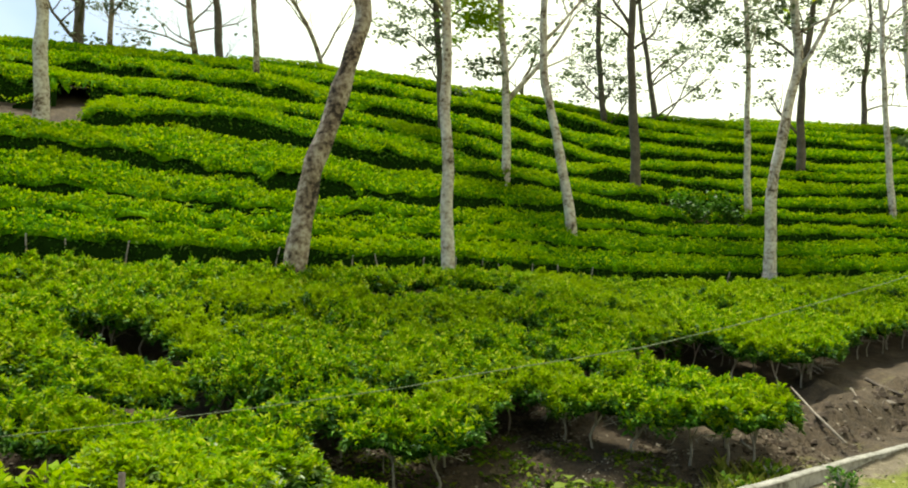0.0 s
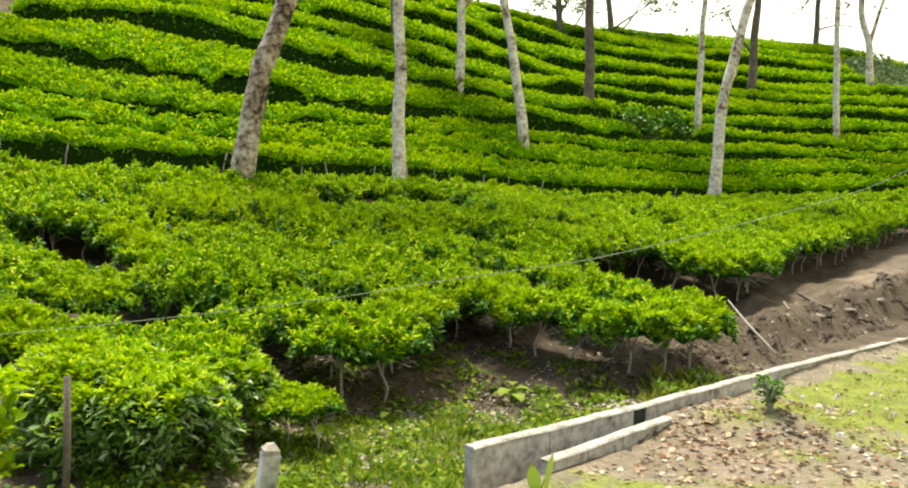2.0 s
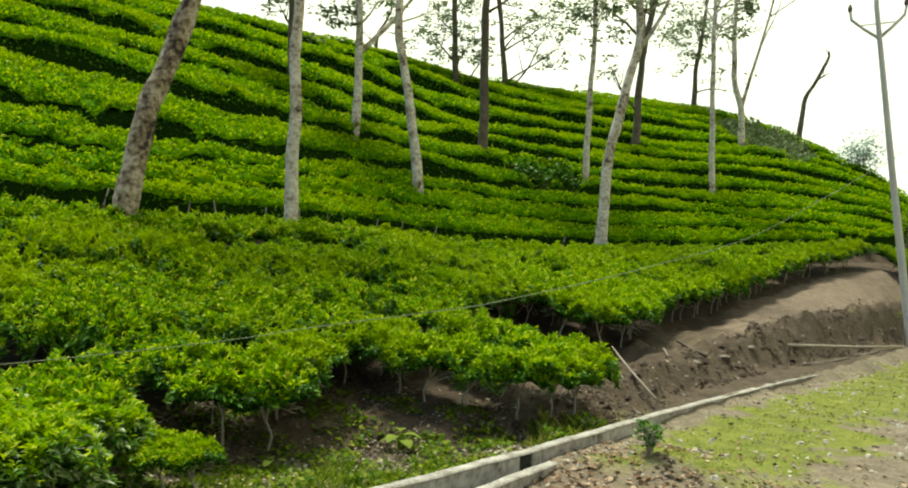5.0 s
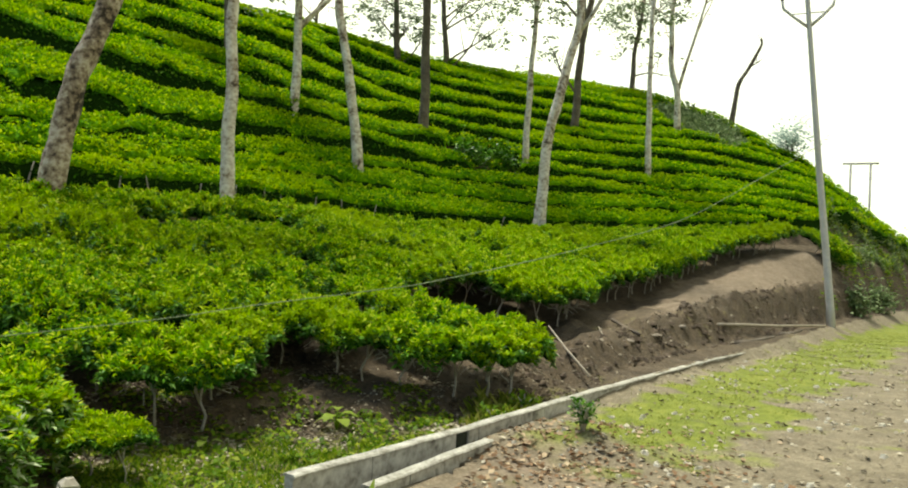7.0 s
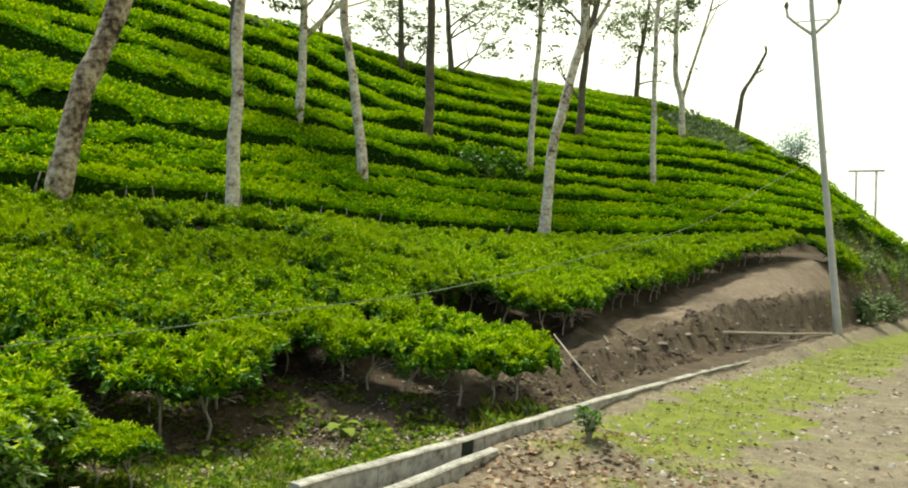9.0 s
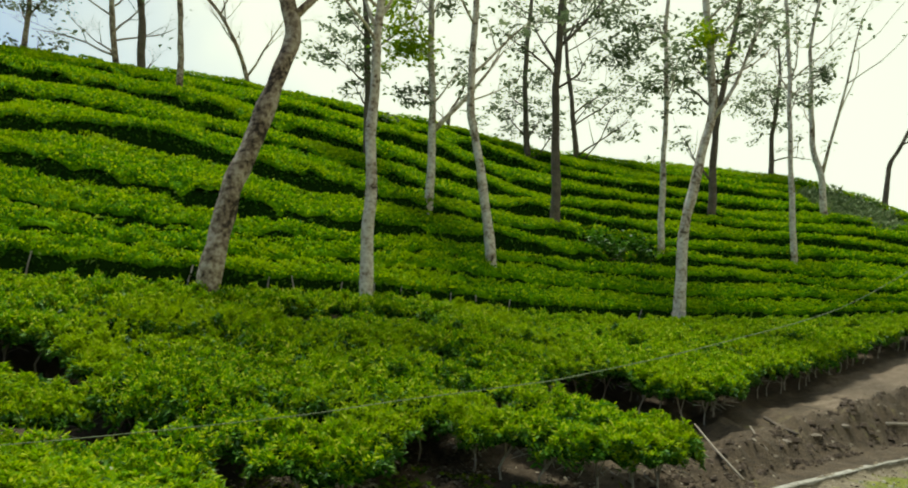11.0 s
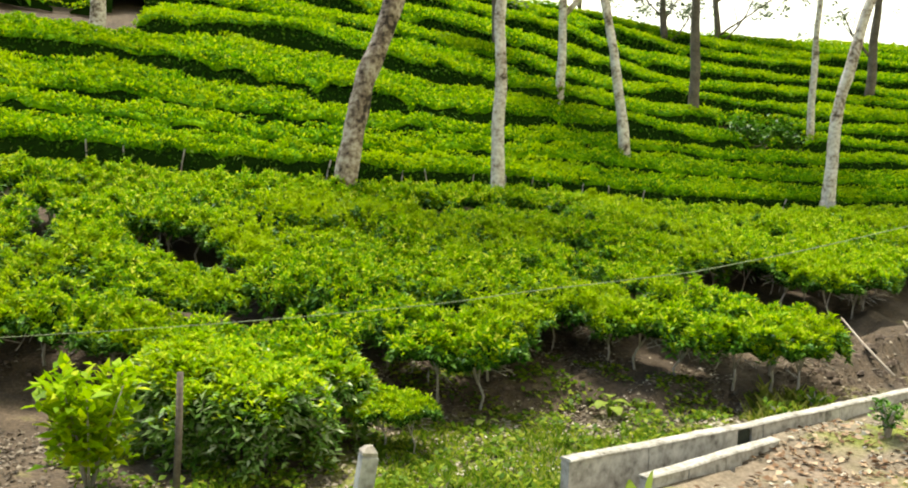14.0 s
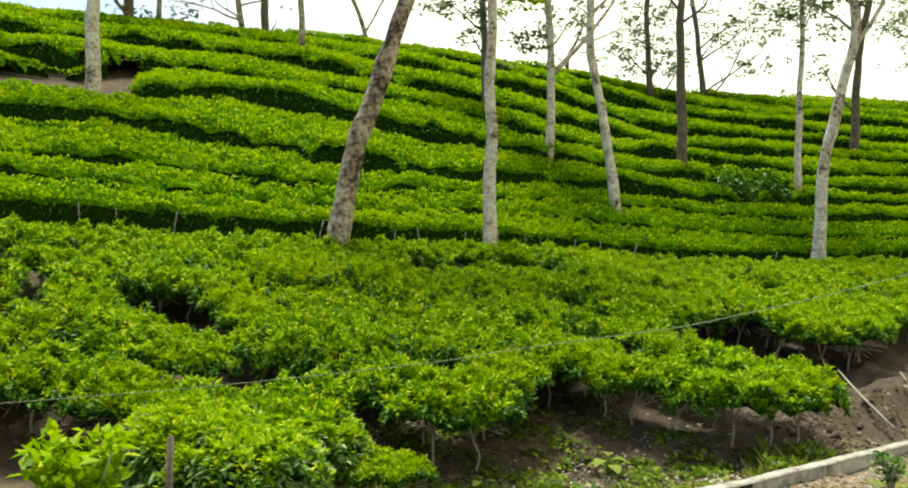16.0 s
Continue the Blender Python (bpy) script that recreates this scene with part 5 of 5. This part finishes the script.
def build_wire():
    """A slack wire from the hill's shoulder down past the standpoint."""
    knots = [(-46, 6.6, -7.9), (-33.6, 6.7, -7.56), (-19.4, 6.9, -6.69), (-4.9, 7.4, -5.0), (1.8, 7.7, -3.8), (10.65, 8.4, -2.29), (15.2, 9.2, -1.34), (24, 12.3, 1.1), (31.8, 17.0, 3.72), (36.3, 20.5, 6.4), (38.8, 22.5, 7.95), (40.25, 23.4, 8.8)]
    pts = [(d * math.sin(math.radians(b)), d * math.cos(math.radians(b)), EYE + d * math.tan(math.radians(e))) for b, d, e in knots]
    fine = []
    for i in range(len(pts) - 1):
        p0, p1, p2, p3 = (Vector(pts[min(max(i + o, 0), len(pts) - 1)]) for o in (-1, 0, 1, 2))
        fine += [0.5 * (2 * p1 + (p2 - p0) * t + (2 * p0 - 5 * p1 + 4 * p2 - p3) * t * t + (3 * p1 - p0 - 3 * p2 + p3) * t ** 3) for t in (0, 0.2, 0.4, 0.6, 0.8)]
    pts = fine
    thing("wire", "thin slack grey wire hanging low over the tea", "wire", Shape().tube(pts, [0.0024 + 0.00010 * i for i in range(len(pts))], 5).mesh("wire", WIRE))


build_wire()


PALE_DRY = leaf_material("pale_dry_leaf", [(0.0, (0.20, 0.16, 0.10)), (1.0, (0.56, 0.50, 0.38))], 0.8, 0.1)


def lying_stick(name, label, ends, thick, lift=0.03, mat=DRY_WOOD):
    pts = []
    for b, d, up in ends:
        x, y, _ = spot(b, d)
        pts.append((x, y, float(rough_land(x, y)) + lift + up))
    p0, p1 = Vector(pts[0]), Vector(pts[-1])
    mid = (p0 + p1) / 2 + Vector((0, 0, -0.02))
    thing(name, label, "root" if name == "root" else "stick" if thick < 0.04 else "log", Shape().tube([p0, (p0 + mid) / 2, mid, p1], [thick, thick * 0.95, thick * 0.9, thick * 0.7], 7, 0.3).mesh(name, mat))


lying_stick("log", "long pale debarked pole lying at the bank's foot", [(34.4, 17.1, 0.10), (41.0, 22.6, 0.02)], 0.036)
lying_stick("log", "short dark log lying below the bank", [(35.4, 17.0, 0), (37.9, 18.7, 0)], 0.06, 0.0, DARK_BARK)
foot, tip = [Vector((d * math.sin(math.radians(b)), d * math.cos(math.radians(b)), z)) for b, d, z in ((25.7, 10.5, 0.26), (22.9, 12.0, 0.71))]
thing("stick", "thin bare stick leaning on the earth bank", "stick", Shape().tube([foot - (tip - foot) * 0.1, foot * 0.5 + tip * 0.5 - Vector((0, 0, 0.02)), tip], [0.017, 0.016, 0.011], 7, 0.3).mesh("stick", DRY_WOOD))
lying_stick("stick", "short stick lying on the earth bank", [(27.3, 14.3, 0.10), (29.3, 13.3, 0.0)], 0.03, 0.03, DARK_BARK)
lying_stick("stick", "short dark log end sunk at the bank's foot", [(38.3, 19.6, 0), (39.6, 21.0, 0)], 0.05, 0.0, DARK_BARK)


def broad_plant(bearing, d, seed, size, count, label, mat, upright=0.0):
    r = np.random.default_rng(seed)
    x, y, z = spot(bearing, d)
    plant = thing("broadleaf_plant", label, "plant", at=Matrix.Translation((x, y, float(rough_land(x, y)))))
    for i in range(count):
        t, long = 6.28 * i / count + r.uniform(-0.4, 0.4), size * r.uniform(0.7, 1.15)
        out, side = Vector((math.cos(t), math.sin(t), 0)), Vector((-math.sin(t), math.cos(t), 0))
        h = size * r.uniform(0.5, 1.2)
        s = Shape()
        n = 6
        v, f = [], []
        for k in range(n + 1):
            q = k / n
            c = out * (0.04 + long * q * (1 - 0.8 * upright)) + Vector((0, 0, h * (1 - 0.7 * upright) + long * ((0.45 + 0.75 * upright) * q - (0.7 - 0.5 * upright) * q * q)))
            wv = long * (0.42 - 0.16 * upright) * math.sin(math.pi * min(1, q * 0.92 + 0.06)) ** 0.8
            v += [c - side * wv + Vector((0, 0, 0.12 * wv)), c, c + side * wv + Vector((0, 0, 0.12 * wv))]
            if k:
                b = 3 * (k - 1)
                f += [(b, b + 1, b + 4, b + 3), (b + 1, b + 2, b + 5, b + 4)]
        part("leaf", s.add(v, f).mesh("leaf", mat), plant)
        part("stalk", Shape().tube([(0, 0, -0.03), out * 0.02 + Vector((0, 0, h * 0.6)), out * 0.04 + Vector((0, 0, h))], [0.008, 0.007, 0.005], 5).mesh("stalk", GRASS), plant)


BROAD = leaf_material("broad_leaf", [(0.0, (0.16, 0.30, 0.03)), (1.0, (0.40, 0.45, 0.08))], 0.4, 0.4)
broad_plant(8.2, 8.15, 61, 0.17, 5, "broad-leaved yellow-green plant on the earth bank", BROAD)
broad_plant(-0.6, 7.6, 62, 0.10, 3, "small round-leaved plant on bare earth", BROAD)
broad_plant(10.3, 5.0, 63, 0.23, 3, "bright green broad-leaved weed by the drain", BROAD, 1.0)


def leafy_weed(name, label, bearing, d, tall, wide, count, leaf, seed, mat=TEA, stems=5):
    r = np.random.default_rng(seed)
    x, y, z = spot(bearing, d)
    weed = thing(name, label, "plant", at=Matrix.Translation((x, y, float(rough_land(x, y)))))
    at = []
    for i in range(stems):
        t = 6.28 * i / stems + r.uniform(-0.4, 0.4)
        tip = Vector((wide * 0.7 * math.cos(t), wide * 0.7 * math.sin(t), tall * r.uniform(0.75, 1.0)))
        part("stem", Shape().tube([(0, 0, -0.05), tip * 0.5 + Vector((0, 0, 0.05)), tip], [0.012, 0.009, 0.005], 5).mesh("stem", STEM), weed)
        k = count // stems
        q = r.uniform(0.3, 1.05, k)[:, None]
        at.append(np.array(tip)[None] * q + r.normal(0, wide * 0.22, (k, 3)) * np.array([1, 1, 0.5]))
    part("foliage", leaves("foliage", np.concatenate(at), leaf, mat, lift=(-10, 70), slim=0.24), weed)


leafy_weed("young_tea_plant", "young bright tea plant on bare ground", -27.6, 6.35, 0.92, 0.36, 900, 0.12, 71, TEA, 7)
leafy_weed("weed", "dark leafy weed on the grass verge", 25.8, 7.5, 0.30, 0.14, 230, 0.055, 72, TEA_OLD, 9)
leafy_weed("weed", "small leafy weed by the wall", 19.5, 8.3, 0.2, 0.16, 120, 0.075, 73, GRASS)
leafy_weed("weed", "small leafy weed by the wall", 21.6, 8.9, 0.22, 0.18, 130, 0.075, 74, GRASS)
x, y, z = spot(-22.2, 6.12)
thing("stake", "short dark wooden stake among tea leaves", "stake", Shape().tube([(x, y, z - 0.1), (x + 0.01, y, z + 0.4), (x, y, 0.52)], [0.028, 0.027, 0.025], 7, 0.2).mesh("stake", DARK_BARK))


# ---- grass, weeds and litter ----
def blades(name, label, x, y, tall, mat=GRASS, category="grass"):
    n = len(x)
    z = rough_land(x, y)
    t = rng.uniform(0, 6.28, n)
    out = np.stack([np.cos(t), np.sin(t), np.zeros(n)], -1)
    side = np.stack([-np.sin(t), np.cos(t), np.zeros(n)], -1)
    h = (tall * rng.uniform(0.5, 1.4, n))[:, None]
    base = np.stack([x, y, z - 0.01], -1)
    w = 0.05 * h + 0.003
    up = np.array([0, 0, 1.0])
    v = np.stack([base - side * w, base + side * w, base + out * h * 0.25 + up * h * 0.65 + side * w * 0.7, base + out * h * rng.uniform(0.3, 0.9, n)[:, None] + up * h], 1)
    me = array_mesh(name, v.reshape(-1, 3), np.arange(4 * n).reshape(n, 4), mat)
    thing(name, label, category, me, kind="stuff")


def scatter(n, b0, b1, d0, d1):
    b = np.radians(rng.uniform(b0, b1, n))
    d = np.sqrt(rng.uniform(d0 ** 2, d1 ** 2, n))
    return d * np.sin(b), d * np.cos(b)


x, y = scatter(60000, -38, 26, 4.3, 9.0)
b, d = np.degrees(np.arctan2(x, y)), np.hypot(x, y)
keep = ((kerb_side(x, y) > 0.12) | (x < 0.4)) & (d < along(FOOT_D, b) - 0.5 + 0.5 * fbm(x, y, 1.5, 31)) & (fbm(x, y, 1.2, 32) + rng.normal(0, 0.4, len(x)) > 1.15 - 1.4 * smooth(-16, -4, b))
blades("grass", "tufted green grass on the low ground", x[keep], y[keep], 0.07)
x, y = scatter(190000, 5, 52, 5.0, 26.0)
side = kerb_side(x, y)
keep = (side < -0.12) & (side > -3.0) & ~((x < 2.0) & (side > -0.55)) & (fbm(x, y, 1.1, 41) + rng.normal(0, 0.5, len(x)) > -0.1 + 1.1 * np.abs(side + 1.1) + 1.1 * (np.hypot((x - 2.35) / 1.45, (y - 6.0) / 1.15) < 1))
blades("grass", "short worn grass on the road verge", x[keep], y[keep], 0.028, VERGE_GRASS)
x, y = scatter(22000, -30, 24, 4.6, 9.2)
b, d = np.degrees(np.arctan2(x, y)), np.hypot(x, y)
keep = ((kerb_side(x, y) > 0.15) | (x < 0.4)) & (fbm(x, y, 0.9, 34) > 0.0)
x, y = x[keep], y[keep]
thing("weeds", "low broad-leaved weeds on the bank", "weeds", leaves("weeds", np.stack([x, y, rough_land(x, y) + rng.uniform(0, 0.05, len(x))], -1), 0.06, GRASS, lift=(-5, 50), slim=0.35), kind="stuff")


def litter(name, label, mat, size, spots):
    x, y = spots
    s = Shape()
    z = rough_land(x, y)
    for i in range(len(x)):
        q = size * rng.uniform(0.4, 1.5)
        c = Vector((x[i], y[i], z[i]))
        t = rng.uniform(0, 6.28)
        ring = [c + Vector((q * math.cos(t + a) * rng.uniform(0.7, 1.1), q * 0.7 * math.sin(t + a) * rng.uniform(0.7, 1.1), -0.01)) for a in (0, 1.26, 2.5, 3.8, 5.0)]
        high = [c + (p - c) * 0.55 + Vector((0, 0, q * rng.uniform(0.2, 0.5) + 0.01)) for p in ring]
        s.add(ring + high, [(k, (k + 1) % 5, 5 + (k + 1) % 5, 5 + k) for k in range(5)] + [(5, 6, 7, 8, 9)])
    thing(name, label, "litter", s.mesh(name, mat, False), kind="stuff")


x, y = scatter(800, 8, 52, 5.2, 24)
side = kerb_side(x, y)
keep = (side < -0.15) & (side > -5) & ~((x < 2.0) & (side > -0.55)) & (fbm(x, y, 1.4, 51) > 0.0)
litter("stones", "pale stone chips strewn on the verge", STONE, 0.022, (x[keep], y[keep]))
x, y = scatter(600, 20, 46, 6.5, 18)
side = kerb_side(x, y)
keep = (side < -0.2) & (side > -3.5) & (fbm(x, y, 1.9, 55) > 0.15)
litter("stones", "larger pale stones and scraps on the verge", PALE_SCRAP, 0.045, (x[keep], y[keep]))
x, y = scatter(4200, 8, 52, 5.2, 22)
side = kerb_side(x, y)
keep = (side < -0.12) & (side > -5) & ~((x < 2.0) & (side > -0.55)) & (fbm(x, y, 1.1, 52) > 0.1)
x, y = x[keep], y[keep]
thing("dry_leaves", "dry fallen leaves scattered on the verge", "litter", leaves("dry_leaves", np.stack([x, y, rough_land(x, y) + 0.012], -1), 0.06, PALE_DRY, lift=(-4, 14), slim=0.34), kind="stuff")
x, y = scatter(6000, 10, 50, 5.2, 20)
side = kerb_side(x, y)
keep = (side < -0.12) & (side > -4) & ~((x < 2.0) & (side > -0.55)) & (fbm(x, y, 0.8, 57) + rng.normal(0, 0.3, len(x)) > 0.35)
x, y = x[keep], y[keep]
thing("dry_leaves", "dark brown dead leaves strewn on the verge", "litter", leaves("dry_leaves", np.stack([x, y, rough_land(x, y) + 0.014], -1), 0.06, DRY_LEAF, lift=(-4, 30), slim=0.33), kind="stuff")
x, y = 2.7 + rng.normal(0, 0.9, 1100), 6.3 + rng.normal(0, 0.75, 1100)
side = kerb_side(x, y)
keep = (side < -0.12) & ~((x < 2.0) & (side > -0.55))
x, y = x[keep], y[keep]
thing("dry_leaves", "brown dry leaves on the heap of soil by the wall", "litter", leaves("dry_leaves", np.stack([x, y, rough_land(x, y) + 0.012], -1), 0.06, RUST_LEAF, lift=(-4, 30), slim=0.33), kind="stuff")
x, y = 2.9 + rng.normal(0, 1.2, 90), 6.4 + rng.normal(0, 0.8, 90)
side = kerb_side(x, y)
keep = (side < -0.12) & ~((x < 2.0) & (side > -0.55))
litter("rubble", "broken pale rubble beside the drain wall", PALE_SCRAP, 0.035, (x[keep], y[keep]))
x, y = scatter(26000, -38, 27, 5.6, 11.0)
b, d = np.degrees(np.arctan2(x, y)), np.hypot(x, y)
keep = ((kerb_side(x, y) > 0.15) | (x < 0.2)) & (fbm(x, y, 1.3, 53) + rng.normal(0, 0.3, len(x)) > 0.1) & (d < along(FRONT_D, b))
x, y = x[keep], y[keep]
thing("leaf_litter", "grey-brown leaf litter under the tea bushes", "litter", leaves("leaf_litter", np.stack([x, y, rough_land(x, y) + 0.008], -1), 0.05, DRY_LEAF, lift=(-5, 20), slim=0.3), kind="stuff")
x, y = scatter(7000, -12, 24, 6.2, 9.6)
b, d = np.degrees(np.arctan2(x, y)), np.hypot(x, y)
keep = ((kerb_side(x, y) > 0.15) | (x < 0.2)) & (fbm(x, y, 0.9, 58) + rng.normal(0, 0.4, len(x)) > 0.2)
x, y = x[keep], y[keep]
thing("leaf_litter", "pale dry leaf scraps on the shaded earth below the tea", "litter", leaves("leaf_litter", np.stack([x, y, rough_land(x, y) + 0.012], -1), 0.05, PALE_DRY, lift=(-5, 25), slim=0.32), kind="stuff")
x, y = scatter(6500, -36, 46, 6.5, 30)
b, d = np.degrees(np.arctan2(x, y)), np.hypot(x, y)
keep = (d > along(FOOT_D, b) - 0.5) & (d < np.where(b > 24, along(LIP_D, b), along(FRONT_D, b))) & ((kerb_side(x, y) > 0.2) | (x < 0))
litter("clods", "small clods and stones on the earth bank", CLOD, 0.035, (x[keep], y[keep]))


x, y = scatter(9000, 18, 46, 9.0, 27)
b, d = np.degrees(np.arctan2(x, y)), np.hypot(x, y)
keep = (d > along(FOOT_D, b) - 0.2) & (d < along(LIP_D, b) + 0.1) & (kerb_side(x, y) > 0.2) & (fbm(x, y, 1.7, 54) + rng.normal(0, 0.3, len(x)) > 0.0)
litter("clods", "lumps of earth broken from the cut bank", CLOD, 0.075, (x[keep], y[keep]))


x, y = scatter(9000, 19, 44, 8.8, 24)
b, d = np.degrees(np.arctan2(x, y)), np.hypot(x, y)
keep = (d > along(FOOT_D, b) - 0.3) & (d < along(LIP_D, b) + 0.8) & (kerb_side(x, y) > 0.2) & (fbm(x, y, 1.1, 56) + rng.normal(0, 0.3, len(x)) > 0.15)
x, y = x[keep], y[keep]
thing("leaf_litter", "brown dead leaves and scraps caught on the cut bank", "litter", leaves("leaf_litter", np.stack([x, y, rough_land(x, y) + 0.015], -1), 0.07, DRY_LEAF, lift=(-25, 35), slim=0.3), kind="stuff")
roots = [(23.6, 11.4, 24.9, 10.9), (26.4, 13.0, 27.5, 12.1)]
for b0, d0, b1, d1 in roots:
    lying_stick("root", "thin bare root hanging down the earth bank", [(b0, d0, 0.06), (b1, d1, 0.0)], 0.011, 0.02, DRY_WOOD)


def rock(bearing, d, size, seed):
    """A flattish stone half sunk in the bank."""
    x, y, _ = spot(bearing, d)
    c = Vector((x, y, float(rough_land(x, y)) - size * 0.12))
    v, n = [c + Vector((0, 0, size * 0.42))], 9
    for q, h in ((0.55, 0.38), (0.95, 0.12), (0.9, -0.25)):
        for i in range(n):
            t = 6.28 * i / n
            r = size * q * (1 + 0.35 * noise.noise(Vector((math.cos(t) * 1.3 + seed, math.sin(t) * 1.3, h * 3))))
            v.append(c + Vector((r * math.cos(t) * 1.25, r * math.sin(t), size * (h + 0.12 * noise.noise(Vector((t, seed, h)))))))
    f = [(0, 1 + i, 1 + (i + 1) % n) for i in range(n)]
    f += [(1 + k * n + i, 1 + k * n + n + i, 1 + k * n + n + (i + 1) % n, 1 + k * n + (i + 1) % n) for k in range(2) for i in range(n)]
    thing("rock", "weathered stone half sunk in the earth bank", "rock", Shape().add(v, f).mesh("rock", ROCK, False), group="stones in the bank")


ROCK = plain("earthy_stone", [(0.34, (0.09, 0.07, 0.05)), (0.5, (0.20, 0.165, 0.125)), (0.66, (0.34, 0.29, 0.23))], 5, 0.95)
for b, d, size in ((25.9, 12.4, 0.12), (30.2, 14.2, 0.11), (28.4, 13.0, 0.10), (38.6, 20.0, 0.12), (26.9, 11.6, 0.08), (32.0, 15.4, 0.10)):
    rock(b, d, size, b)
x, y = scatter(700, 17.5, 22.5, 8.0, 9.4)
keep = (kerb_side(x, y) > 0.2) & (fbm(x, y, 0.7, 35) > 0.1)
blades("grass", "tall green grass tuft at the foot of the bank by the wall", x[keep], y[keep], 0.17, VERGE_GRASS)


# ---- growth on the cut bank below the hill's shoulder ----
b = rng.uniform(40.6, 49, 26000)
lo, hi = along(FOOT_D, b) + 0.3, along(RIDGE_D, b) - 0.3
d = lo + (hi - lo) * rng.uniform(0, 1, len(b)) ** 0.7
x, y = d * np.sin(np.radians(b)), d * np.cos(np.radians(b))
share = (d - lo) / (hi - lo)
keep = fbm(x, y, 2.2, 61) + 1.3 * share + rng.normal(0, 0.25, len(b)) > 0.35
dull = fbm(x, y, 1.6, 63) + rng.normal(0, 0.3, len(b)) > -0.1
tall = rng.uniform(0, 0.5, len(x)) * (0.6 + 0.5 * fbm(x, y, 1.2, 62))
spread = np.stack([x, y, rough_land(x, y) + tall], -1)
thing("creepers", "green creepers and low shrubs on the cut bank", "creepers", leaves("creepers", spread[keep & ~dull], 0.11, GRASS, lift=(-10, 50), slim=0.3), kind="stuff")
thing("scrub", "dull grey-green scrub covering the shoulder's cut bank", "scrub", leaves("scrub", spread[keep & dull & (share > 0.25)], 0.12, SCRUB, lift=(-20, 60), slim=0.22), kind="stuff")
for b, d, seed, wide in ((42.6, 27.6, 81, 0.24), (43.9, 30.5, 82, 0.3)):
    crest_shrub(b, d, seed, wide, "loose dull shrub growing on the cut bank", SCRUB)
